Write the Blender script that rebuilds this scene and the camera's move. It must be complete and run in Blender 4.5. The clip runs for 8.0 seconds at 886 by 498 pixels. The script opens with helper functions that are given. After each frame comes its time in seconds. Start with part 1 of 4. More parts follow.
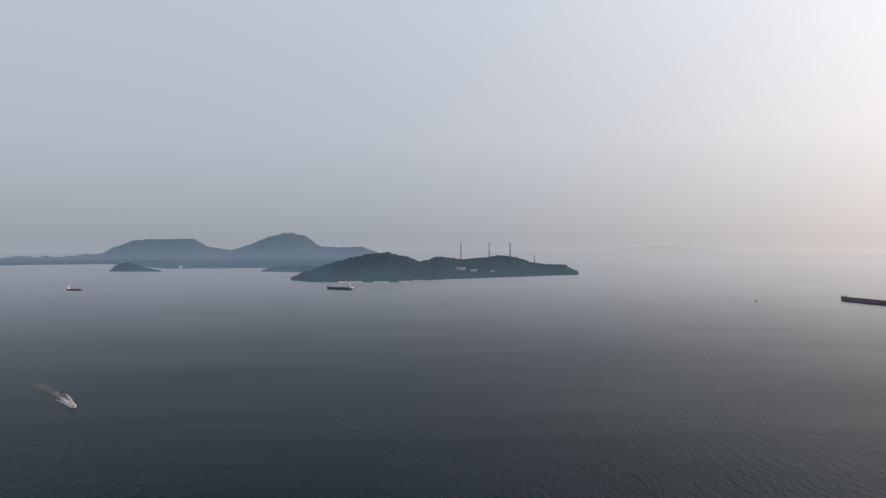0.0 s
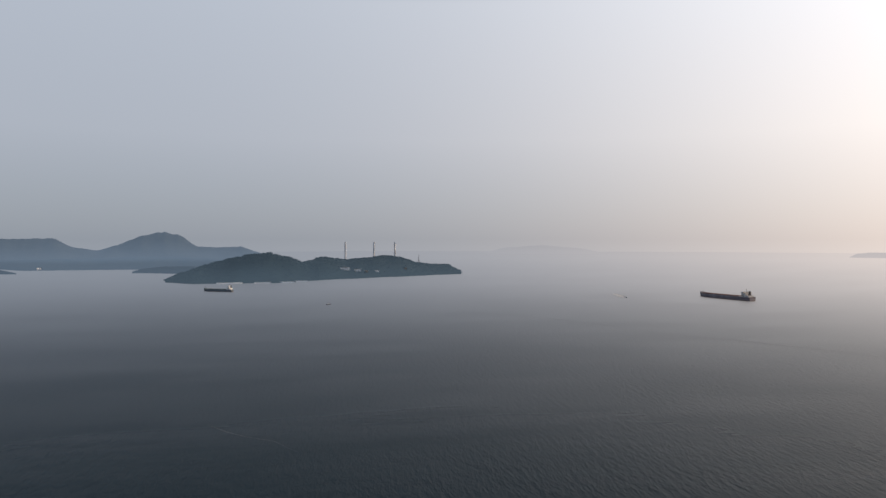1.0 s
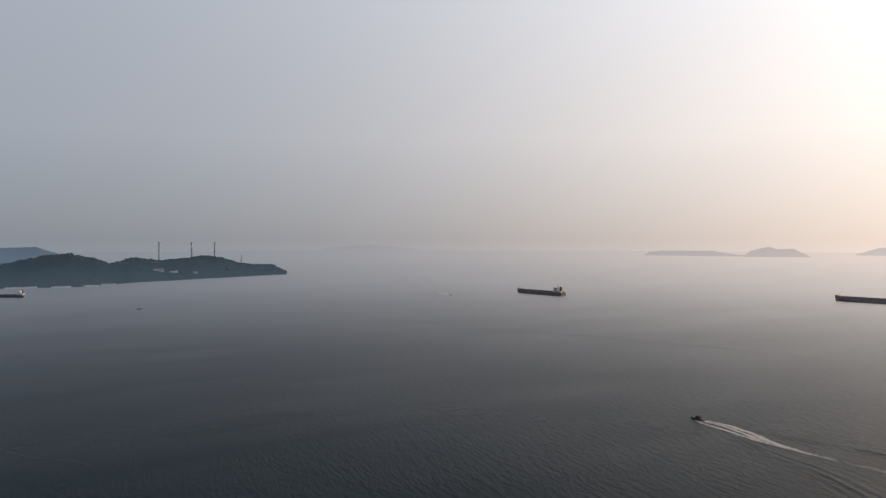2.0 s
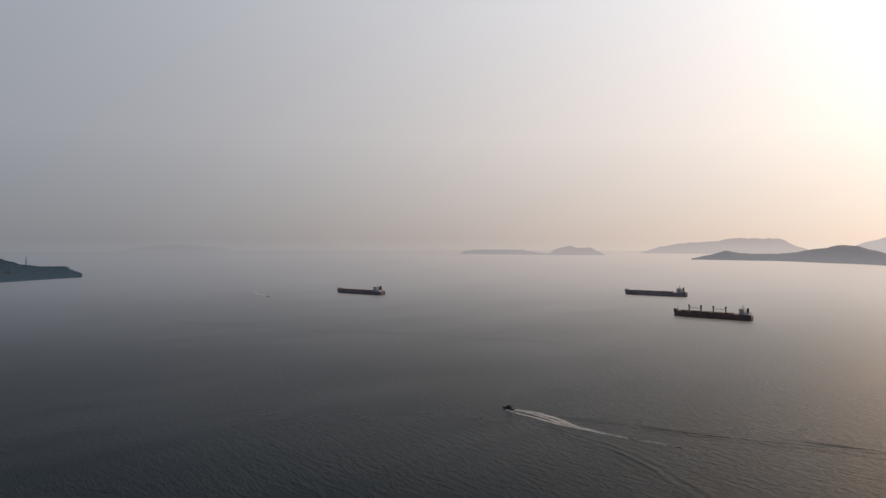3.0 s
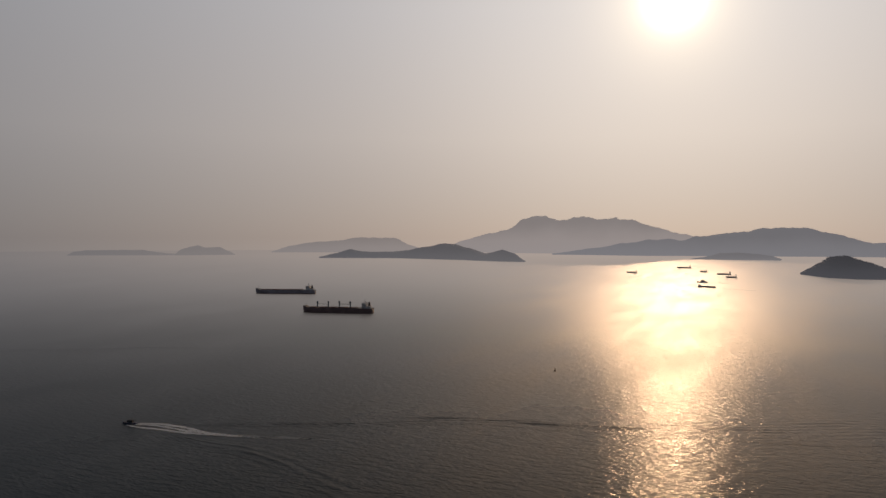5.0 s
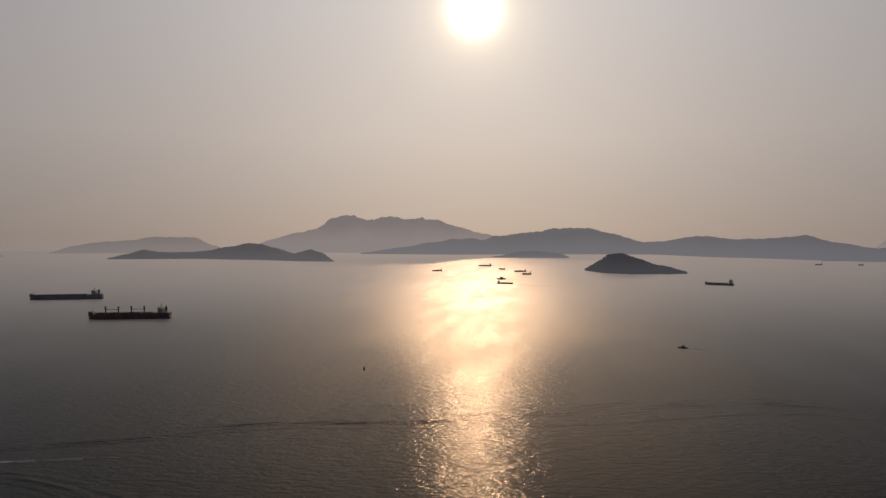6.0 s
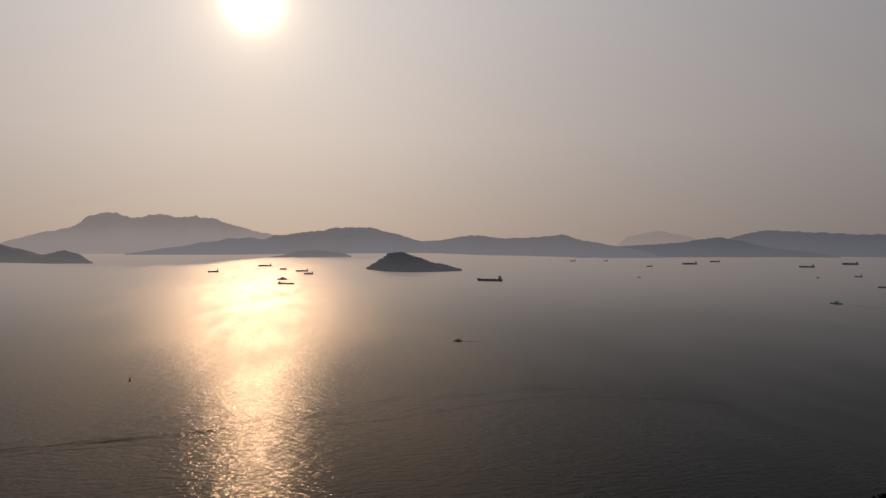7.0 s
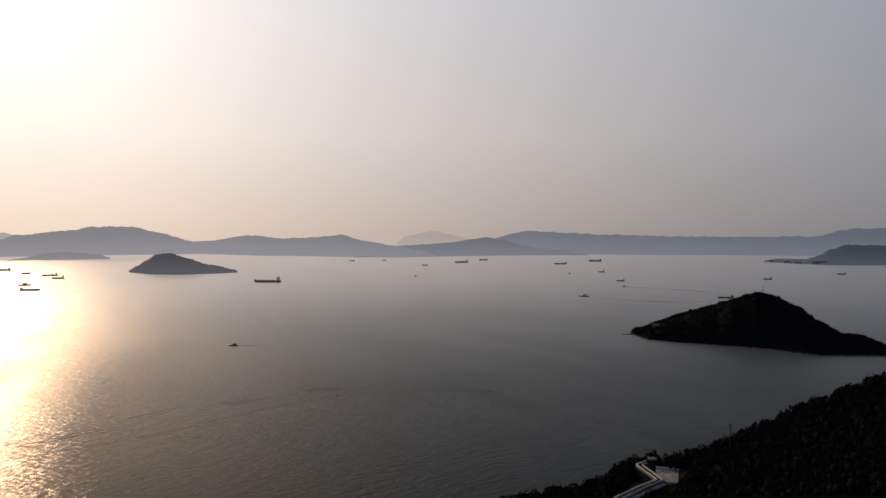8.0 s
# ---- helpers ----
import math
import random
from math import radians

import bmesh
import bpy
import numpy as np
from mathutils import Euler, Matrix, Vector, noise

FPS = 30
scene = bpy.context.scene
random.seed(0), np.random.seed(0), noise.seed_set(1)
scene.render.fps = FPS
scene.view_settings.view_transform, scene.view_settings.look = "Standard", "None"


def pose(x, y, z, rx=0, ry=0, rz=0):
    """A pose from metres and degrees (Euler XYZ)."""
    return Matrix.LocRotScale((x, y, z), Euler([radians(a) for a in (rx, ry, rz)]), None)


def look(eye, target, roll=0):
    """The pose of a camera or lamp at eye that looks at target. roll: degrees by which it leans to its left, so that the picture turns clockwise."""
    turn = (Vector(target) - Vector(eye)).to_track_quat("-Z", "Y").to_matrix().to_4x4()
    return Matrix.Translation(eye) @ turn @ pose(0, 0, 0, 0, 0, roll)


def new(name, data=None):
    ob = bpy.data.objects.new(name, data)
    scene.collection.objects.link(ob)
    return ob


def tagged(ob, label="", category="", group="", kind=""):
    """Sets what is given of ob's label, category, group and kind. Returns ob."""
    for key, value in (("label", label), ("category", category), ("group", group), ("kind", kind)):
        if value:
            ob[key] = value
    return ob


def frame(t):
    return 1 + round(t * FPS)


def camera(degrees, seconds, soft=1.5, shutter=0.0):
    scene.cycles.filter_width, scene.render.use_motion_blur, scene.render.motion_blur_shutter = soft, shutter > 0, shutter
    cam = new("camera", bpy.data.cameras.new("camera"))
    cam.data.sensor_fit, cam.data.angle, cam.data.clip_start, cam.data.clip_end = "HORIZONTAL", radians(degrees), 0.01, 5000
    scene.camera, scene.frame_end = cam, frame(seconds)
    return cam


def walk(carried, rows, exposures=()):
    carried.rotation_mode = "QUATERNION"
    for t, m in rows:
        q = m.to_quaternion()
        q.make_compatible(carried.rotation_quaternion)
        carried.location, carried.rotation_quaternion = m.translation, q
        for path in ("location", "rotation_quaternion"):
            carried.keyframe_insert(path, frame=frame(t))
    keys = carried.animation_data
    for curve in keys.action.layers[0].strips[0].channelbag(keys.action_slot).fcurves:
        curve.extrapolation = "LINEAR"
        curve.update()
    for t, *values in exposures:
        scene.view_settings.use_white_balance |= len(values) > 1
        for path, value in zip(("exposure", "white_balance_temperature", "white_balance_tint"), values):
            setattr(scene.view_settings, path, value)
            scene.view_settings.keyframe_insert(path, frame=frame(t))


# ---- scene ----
cam = camera(65.07, 8.0)

# The look-out: a camera hovering over a hillside, turning slowly to its right.
EYE = 205.0
TURN = [
    (0.0, 0.0, -0.79), (0.5, -4.45, -0.80), (1.0, -9.5, -0.81), (1.5, -16.5, -0.83), (1.7, -19.4, -0.84),
    (2.8, -35.45, -0.88), (3.0, -38.5, -0.89), (3.5, -46.0, -0.93), (4.0, -53.3, -0.94), (4.2, -56.4, -0.95),
    (5.3, -72.75, -0.95), (5.5, -75.8, -0.96), (6.0, -84.0, -0.99), (6.5, -92.85, -1.03), (7.0, -101.85, -1.05),
    (7.5, -110.7, -1.05), (8.0, -119.9, -1.05)]
walk(cam, [(t, pose(0, 0, EYE, 90 + tilt, 0, yaw)) for t, yaw, tilt in TURN],
     exposures=[(0.0, 0.32, 6560, 11), (1.5, 0.08, 6560, 11), (3.0, -0.44, 6500, 11), (3.5, -0.62, 6500, 11), (4.2, -0.95, 6480, 12), (5.3, -1.5, 6500, 12),
                (6.5, -1.62, 6650, 14), (7.0, -1.54, 6650, 14), (7.5, -1.27, 6550, 13), (8.0, -0.82, 6400, 12)])

# ---- world and sun ----
SUN_BEARING, SUN_HEIGHT = -86.6, 18.0
SUN_WAY = Vector((-math.sin(radians(SUN_BEARING)) * math.cos(radians(SUN_HEIGHT)),
                  math.cos(radians(SUN_BEARING)) * math.cos(radians(SUN_HEIGHT)), math.sin(radians(SUN_HEIGHT))))


def link(tree, a, b):
    tree.links.new(a, b)


def math_node(tree, op, a, b=None, c=None, clamp=False):
    n = tree.nodes.new("ShaderNodeMath")
    n.operation, n.use_clamp = op, clamp
    for i, v in enumerate((a, b, c)):
        if v is None:
            continue
        if isinstance(v, (int, float)):
            n.inputs[i].default_value = v
        else:
            link(tree, v, n.inputs[i])
    return n.outputs[0]


def scaled(tree, value, colour):
    """A colour times a number, as a vector."""
    n = tree.nodes.new("ShaderNodeVectorMath")
    n.operation = "SCALE"
    if isinstance(colour, tuple):
        n.inputs[0].default_value = colour
    else:
        link(tree, colour, n.inputs[0])
    if isinstance(value, (int, float)):
        n.inputs["Scale"].default_value = value
    else:
        link(tree, value, n.inputs["Scale"])
    return n.outputs[0]


def added(tree, a, b):
    n = tree.nodes.new("ShaderNodeVectorMath")
    n.operation = "ADD"
    link(tree, a, n.inputs[0]), link(tree, b, n.inputs[1])
    return n.outputs[0]


def ramp_of(tree, value, stops):
    n = tree.nodes.new("ShaderNodeValToRGB")
    while len(n.color_ramp.elements) < len(stops):
        n.color_ramp.elements.new(0.5)
    for e, (p, c) in zip(n.color_ramp.elements, stops):
        e.position, e.color = p, (*c, 1)
    link(tree, value, n.inputs[0])
    return n.outputs[0]


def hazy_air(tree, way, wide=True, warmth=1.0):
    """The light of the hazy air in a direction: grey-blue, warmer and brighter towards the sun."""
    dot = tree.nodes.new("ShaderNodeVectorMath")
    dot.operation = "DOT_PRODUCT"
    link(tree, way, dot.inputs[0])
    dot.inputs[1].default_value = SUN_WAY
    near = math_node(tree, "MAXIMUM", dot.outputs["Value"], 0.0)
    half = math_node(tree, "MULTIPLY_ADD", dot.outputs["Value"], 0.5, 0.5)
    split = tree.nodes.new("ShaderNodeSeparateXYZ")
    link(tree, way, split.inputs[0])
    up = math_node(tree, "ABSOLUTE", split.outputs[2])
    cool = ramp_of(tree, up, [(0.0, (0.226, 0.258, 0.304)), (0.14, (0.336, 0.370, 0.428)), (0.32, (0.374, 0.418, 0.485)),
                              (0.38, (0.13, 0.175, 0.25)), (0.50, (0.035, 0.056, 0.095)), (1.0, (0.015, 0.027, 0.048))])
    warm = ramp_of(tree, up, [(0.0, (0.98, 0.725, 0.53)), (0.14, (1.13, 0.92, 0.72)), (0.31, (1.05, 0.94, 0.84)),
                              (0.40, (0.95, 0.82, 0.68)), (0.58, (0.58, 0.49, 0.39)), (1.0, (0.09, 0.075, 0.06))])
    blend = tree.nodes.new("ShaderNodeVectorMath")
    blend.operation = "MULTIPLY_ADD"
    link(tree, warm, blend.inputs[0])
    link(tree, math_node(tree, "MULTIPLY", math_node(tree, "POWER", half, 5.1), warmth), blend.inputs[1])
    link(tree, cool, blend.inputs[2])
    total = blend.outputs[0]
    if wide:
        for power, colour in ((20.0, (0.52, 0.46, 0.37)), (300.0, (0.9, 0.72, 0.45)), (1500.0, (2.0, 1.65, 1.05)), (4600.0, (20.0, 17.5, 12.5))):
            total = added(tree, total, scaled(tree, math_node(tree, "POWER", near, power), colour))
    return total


world = bpy.data.worlds.new("hazy_sky")
scene.world = world
world.use_nodes = True
wt = world.node_tree
wt.nodes.clear()
w_out = wt.nodes.new("ShaderNodeOutputWorld")
w_bg = wt.nodes.new("ShaderNodeBackground")
w_sky = wt.nodes.new("ShaderNodeTexSky")
w_sky.sky_type, w_sky.sun_disc = "NISHITA", False
w_sky.sun_elevation, w_sky.sun_rotation = radians(SUN_HEIGHT), radians(-SUN_BEARING)
w_sky.dust_density, w_sky.air_density, w_sky.altitude = 1.0, 1.0, 200.0
w_coord = wt.nodes.new("ShaderNodeTexCoord")
w_total = added(wt, hazy_air(wt, w_coord.outputs["Generated"]), scaled(wt, 0.006, w_sky.outputs[0]))
link(wt, w_total, w_bg.inputs["Color"])
w_bg.inputs["Strength"].default_value = 1.0
link(wt, w_bg.outputs[0], w_out.inputs[0])

sun = new("sun", bpy.data.lights.new("sun", "SUN"))
sun.data.energy, sun.data.angle, sun.data.color = 1.8, radians(2.0), (1.0, 0.62, 0.34)
sun.matrix_world = look(SUN_WAY * 3000, (0, 0, 0))


# ---- materials ----
def material(name, colour, rough=0.8, metal=0.0, vary=0.25, scale=0.5, fine=0.0, bump=0.0, second=None):
    """A surface with two sizes of variation in colour, and relief. scale: patches a metre."""
    m = bpy.data.materials.new(name)
    m.use_nodes = True
    t = m.node_tree
    b = t.nodes["Principled BSDF"]
    b.inputs["Specular IOR Level"].default_value = 0.1 if rough >= 0.84 else 0.5
    b.inputs["Roughness"].default_value, b.inputs["Metallic"].default_value = rough, metal
    geo = t.nodes.new("ShaderNodeNewGeometry")
    big, small = t.nodes.new("ShaderNodeTexNoise"), t.nodes.new("ShaderNodeTexNoise")
    for n, s, d in ((big, scale, 4), (small, (fine or scale * 9), 3)):
        n.inputs["Scale"].default_value, n.inputs["Detail"].default_value = s, d
        link(t, geo.outputs["Position"], n.inputs["Vector"])
    mixed = math_node(t, "ADD", math_node(t, "MULTIPLY", big.outputs["Fac"], 0.65), math_node(t, "MULTIPLY", small.outputs["Fac"], 0.35))
    ramp = t.nodes.new("ShaderNodeValToRGB")
    low = tuple(c * (1 - vary) for c in colour)
    high = second or tuple(min(1, c * (1 + vary)) for c in colour)
    ramp.color_ramp.elements[0].position, ramp.color_ramp.elements[0].color = 0.36, (*low, 1)
    ramp.color_ramp.elements[1].position, ramp.color_ramp.elements[1].color = 0.64, (*high, 1)
    link(t, mixed, ramp.inputs[0])
    link(t, ramp.outputs[0], b.inputs["Base Color"])
    if bump:
        bp = t.nodes.new("ShaderNodeBump")
        bp.inputs["Strength"].default_value, bp.inputs["Distance"].default_value = 1.0, bump
        link(t, mixed, bp.inputs["Height"])
        link(t, bp.outputs[0], b.inputs["Normal"])
    return m


def haze_glow_material(name, low_air, high_air, top, bottom, base=(0.03, 0.038, 0.036), warmth=0.42, tint=(0.95, 1.0, 1.08)):
    """Wooded hills with haze painted in: the slope is mixed with emission in the air's colour, its share set by height.
    """
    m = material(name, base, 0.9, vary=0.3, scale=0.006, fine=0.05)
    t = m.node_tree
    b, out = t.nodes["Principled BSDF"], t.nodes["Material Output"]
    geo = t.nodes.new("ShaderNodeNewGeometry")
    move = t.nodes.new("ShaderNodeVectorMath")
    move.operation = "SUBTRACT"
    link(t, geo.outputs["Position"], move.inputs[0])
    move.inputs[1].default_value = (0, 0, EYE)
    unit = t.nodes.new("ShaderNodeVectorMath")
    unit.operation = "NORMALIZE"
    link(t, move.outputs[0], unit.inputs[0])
    # This emission stands in for the haze before the slope.
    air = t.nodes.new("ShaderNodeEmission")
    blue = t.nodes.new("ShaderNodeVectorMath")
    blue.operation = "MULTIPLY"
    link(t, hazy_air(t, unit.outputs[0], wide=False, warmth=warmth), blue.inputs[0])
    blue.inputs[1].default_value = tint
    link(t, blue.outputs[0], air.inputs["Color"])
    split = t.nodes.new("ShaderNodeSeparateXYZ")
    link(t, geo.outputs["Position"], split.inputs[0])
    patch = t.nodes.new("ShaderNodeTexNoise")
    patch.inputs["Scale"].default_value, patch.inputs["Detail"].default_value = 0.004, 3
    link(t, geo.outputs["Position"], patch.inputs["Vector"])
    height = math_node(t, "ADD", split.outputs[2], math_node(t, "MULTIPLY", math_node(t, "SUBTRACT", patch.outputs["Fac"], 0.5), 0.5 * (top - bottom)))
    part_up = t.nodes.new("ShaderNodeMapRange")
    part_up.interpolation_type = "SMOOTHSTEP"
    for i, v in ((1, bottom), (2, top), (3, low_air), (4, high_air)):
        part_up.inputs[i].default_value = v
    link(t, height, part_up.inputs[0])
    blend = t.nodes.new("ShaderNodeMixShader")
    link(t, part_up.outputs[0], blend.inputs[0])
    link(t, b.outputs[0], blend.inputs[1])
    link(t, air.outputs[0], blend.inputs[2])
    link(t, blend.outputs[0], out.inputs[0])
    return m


SWELL, CHOP = 0.34, 1.3
CALM, RUFFLED, SHARE = (0.18, 0.455), (0.66, 0.63), (0.54, 0.42)
WATER_IOR = 1.27
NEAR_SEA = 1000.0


def water_material(name="sea_water", air=0.0, flat=True):
    """Sea water: calm glossy water mingled with ruffled water. air: share of painted haze glow in its farthest parts.
    """
    m = bpy.data.materials.new(name)
    m.use_nodes = True
    t = m.node_tree
    t.nodes.remove(t.nodes["Principled BSDF"])
    out = t.nodes["Material Output"]
    geo = t.nodes.new("ShaderNodeNewGeometry")

    def field(scale, detail, sx=1.0, sy=1.0, turn=0.0, rough=0.5):
        mp = t.nodes.new("ShaderNodeMapping")
        mp.inputs["Scale"].default_value, mp.inputs["Rotation"].default_value = (sx, sy, 1), (0, 0, radians(turn))
        n = t.nodes.new("ShaderNodeTexNoise")
        n.inputs["Scale"].default_value, n.inputs["Detail"].default_value, n.inputs["Roughness"].default_value = scale, detail, rough
        link(t, geo.outputs["Position"], mp.inputs[0])
        link(t, mp.outputs[0], n.inputs["Vector"])
        return n.outputs["Fac"]

    def spread(value, a, b, c, d):
        n = t.nodes.new("ShaderNodeMapRange")
        for i, v in ((1, a), (2, b), (3, c), (4, d)):
            n.inputs[i].default_value = v
        link(t, value, n.inputs[0])
        return n.outputs[0]
    # Slicks and cat's-paws: long bands of smoother and rougher water.
    slick = field(0.0022, 4, 1.0, 2.6, 25)
    streak = field(0.012, 3, 0.35, 2.2, -12)
    wind = math_node(t, "ADD", math_node(t, "MULTIPLY", slick, 0.6), math_node(t, "MULTIPLY", streak, 0.4))
    tint = ramp_of(t, wind, [(0.35, (0.0008, 0.015, 0.025)), (0.65, (0.001, 0.019, 0.031))])
    # Ripples are strongest near the look-out and weaken with distance, shaped to fit its view.
    gap = t.nodes.new("ShaderNodeVectorMath")
    gap.operation = "LENGTH"
    link(t, geo.outputs["Position"], gap.inputs[0])
    chop_fade = spread(math_node(t, "MULTIPLY_ADD", slick, 900.0, gap.outputs["Value"]), 700.0, 2600.0, 1.0, 0.3)
    swell = field(0.055, 3, 1.0, 0.55, 35, 0.55)
    chop = field(0.18, 2.0, 1.0, 0.32, 8, 0.55)
    ripple = field(0.5, 1.5, 1.0, 0.4, -6, 0.5)
    high = math_node(t, "ADD", math_node(t, "MULTIPLY", swell, SWELL), math_node(t, "MULTIPLY", math_node(t, "MULTIPLY_ADD", chop, CHOP, math_node(t, "MULTIPLY", ripple, 0.62)), chop_fade))
    # The shading normal stays level, also where the far sea is bent up to fit the view.
    level = t.nodes.new("ShaderNodeCombineXYZ")
    level.inputs[2].default_value = 1.0
    bp = t.nodes.new("ShaderNodeBump")
    bp.inputs["Distance"].default_value = 1.0
    link(t, high, bp.inputs["Height"])
    if flat:
        link(t, level.outputs[0], bp.inputs["Normal"])
    lobes = []
    # The waves that are too small to tell apart grow with the distance.
    for low, rise in (CALM, RUFFLED):
        g = t.nodes.new("ShaderNodeBsdfGlossy")
        g.distribution = "BECKMANN"
        link(t, math_node(t, "ADD", spread(gap.outputs["Value"], 450.0, 1500.0, low, rise), spread(wind, 0.35, 0.65, -0.018, 0.018)), g.inputs["Roughness"])
        link(t, bp.outputs[0], g.inputs["Normal"])
        lobes.append(g)
    gloss = t.nodes.new("ShaderNodeMixShader")
    link(t, math_node(t, "ADD", spread(gap.outputs["Value"], 500.0, 1900.0, *SHARE), spread(wind, 0.38, 0.62, -0.15, 0.15)), gloss.inputs[0])
    link(t, lobes[0].outputs[0], gloss.inputs[1])
    link(t, lobes[1].outputs[0], gloss.inputs[2])
    deep = t.nodes.new("ShaderNodeBsdfDiffuse")
    link(t, tint, deep.inputs["Color"])
    mirror = t.nodes.new("ShaderNodeFresnel")
    mirror.inputs["IOR"].default_value = WATER_IOR
    link(t, level.outputs[0], mirror.inputs["Normal"])
    both = t.nodes.new("ShaderNodeMixShader")
    link(t, mirror.outputs[0], both.inputs[0])
    link(t, deep.outputs[0], both.inputs[1])
    link(t, gloss.outputs[0], both.inputs[2])
    link(t, both.outputs[0], out.inputs[0])
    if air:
        # Haze painted in as emission, growing with distance past NEAR_SEA.
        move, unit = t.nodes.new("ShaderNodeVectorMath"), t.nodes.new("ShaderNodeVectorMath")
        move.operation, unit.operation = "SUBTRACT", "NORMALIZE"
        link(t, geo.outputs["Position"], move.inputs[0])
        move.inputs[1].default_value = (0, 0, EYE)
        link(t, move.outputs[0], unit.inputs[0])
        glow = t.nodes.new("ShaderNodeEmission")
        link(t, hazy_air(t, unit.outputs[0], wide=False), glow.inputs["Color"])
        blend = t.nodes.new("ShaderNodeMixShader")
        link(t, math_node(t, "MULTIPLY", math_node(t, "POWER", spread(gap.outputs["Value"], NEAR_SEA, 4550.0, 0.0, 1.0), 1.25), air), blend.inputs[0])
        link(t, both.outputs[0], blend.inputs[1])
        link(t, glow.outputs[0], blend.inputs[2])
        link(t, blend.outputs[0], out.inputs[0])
    return m


WATER = water_material()
# Wakes and sea past NEAR_SEA glow in the air's colour, in place of haze.
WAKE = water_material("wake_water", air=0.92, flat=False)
HAZY_WATER = water_material("hazy_sea_water", air=0.92)
FOAM = material("foam", (0.80, 0.88, 0.95), 0.9, vary=0.2, scale=0.4, fine=2.0, bump=0.1)
THIN_FOAM = material("thin_foam", (0.20, 0.23, 0.25), 0.7, vary=0.3, scale=0.1, fine=1.0)
FADED_FOAM = material("faded_foam", (0.18, 0.215, 0.245), 0.6, vary=0.3, scale=0.1, fine=1.0)
# Wooded slopes whose material glows a little, in place of haze.
HAZY_WOODED = haze_glow_material("hazy_wooded_slope", 0.22, 0.15, 130, 20, (0.008, 0.021, 0.027), tint=(0.76, 1.0, 1.14))
HAZY_SHORE = haze_glow_material("hazy_wooded_shore", 0.32, 0.25, 90, 30, (0.018, 0.036, 0.045), tint=(0.8, 1.0, 1.18))
HAZY_ISLET = haze_glow_material("hazy_wooded_islet", 0.30, 0.21, 120, 30, (0.02, 0.022, 0.026), tint=(0.92, 1.0, 1.14))
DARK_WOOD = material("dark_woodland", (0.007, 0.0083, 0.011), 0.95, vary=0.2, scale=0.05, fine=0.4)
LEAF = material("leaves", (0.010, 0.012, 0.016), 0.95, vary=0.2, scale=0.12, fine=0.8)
HAZY_LEAF = HAZY_WOODED
BARK = material("bark", (0.06, 0.045, 0.035), 0.9, scale=1.5, bump=0.02)
ROCK = material("shore_rock", (0.15, 0.135, 0.12), 0.9, vary=0.35, scale=0.08, fine=0.6, bump=0.3)
CONCRETE = material("concrete", (0.27, 0.265, 0.255), 0.85, vary=0.18, scale=0.3, fine=3.0)
PALE = material("pale_plaster", (0.78, 0.82, 0.86), 0.8, vary=0.1, scale=0.1, fine=1.0)
STAINED = material("stained_concrete", (0.46, 0.48, 0.50), 0.85, vary=0.6, scale=0.16, fine=1.2)
DECK_GREEN = material("green_deck_paint", (0.075, 0.115, 0.11), 0.8, vary=0.3, scale=0.08, fine=0.8)
ASPHALT = material("asphalt", (0.06, 0.06, 0.062), 0.9, vary=0.2, scale=0.4, fine=4.0)
STACK = material("chimney_concrete", (0.55, 0.60, 0.66), 0.9, vary=0.12, scale=0.05, fine=0.4)
HULL_RED = material("oxide_red_hull", (0.125, 0.085, 0.085), 0.6, vary=0.3, scale=0.06, fine=0.6)
HULL_DARK = material("dark_hull", (0.15, 0.15, 0.185), 0.55, vary=0.3, scale=0.06, fine=0.6)
HULL_GREY = material("grey_hull", (0.11, 0.15, 0.18), 0.6, vary=0.25, scale=0.06, fine=0.6)
DECK = material("deck_paint", (0.13, 0.055, 0.045), 0.8, vary=0.3, scale=0.08, fine=0.8)
WHITE = material("white_ship_paint", (0.76, 0.81, 0.85), 0.55, vary=0.1, scale=0.15, fine=1.5)
BUFF = material("pale_ship_paint", (0.55, 0.57, 0.58), 0.6, vary=0.15, scale=0.15, fine=1.5)
DARK_STEEL = material("dark_steel", (0.035, 0.035, 0.038), 0.5, vary=0.2, scale=0.5)
GREY_PAINT = material("grey_ship_paint", (0.60, 0.59, 0.58), 0.6, vary=0.12, scale=0.15, fine=1.5)
# Paler grey for the far ships, put into the colour in place of haze.
HAZED_HULL = material("haze_grey_hull", (0.28, 0.28, 0.30), 0.7, vary=0.2, scale=0.06, fine=0.6)
GLASS = material("dark_glass", (0.015, 0.02, 0.025), 0.1, vary=0.2, scale=0.3)
STEEL = material("galvanised_steel", (0.35, 0.35, 0.36), 0.45, 0.7, vary=0.15, scale=1.0)


# ---- building blocks ----
def at(bearing, r, z=0.0):
    """A place from its bearing and distance from the look-out."""
    return Vector((-math.sin(radians(bearing)) * r, math.cos(radians(bearing)) * r, z))


def sea_rise(r):
    d, w = r - 3150.0, 260.0
    return 0.0645 * (math.sqrt(d * d + w * w) + d) / 2


def sea_level(r):
    """The sea lies flat for two and a half kilometres; past that it is bent up to fit the camera's view within its
    range.
    """
    return max(0.0, sea_rise(r) - sea_rise(2500.0))


def mesh_of(name, verts, faces, mats, smooth=True):
    me = bpy.data.meshes.new(name)
    me.from_pydata([tuple(v) for v in verts], [], faces)
    for m in mats if isinstance(mats, (list, tuple)) else [mats]:
        me.materials.append(m)
    me.polygons.foreach_set("use_smooth", [smooth] * len(me.polygons))
    me.update()
    return me


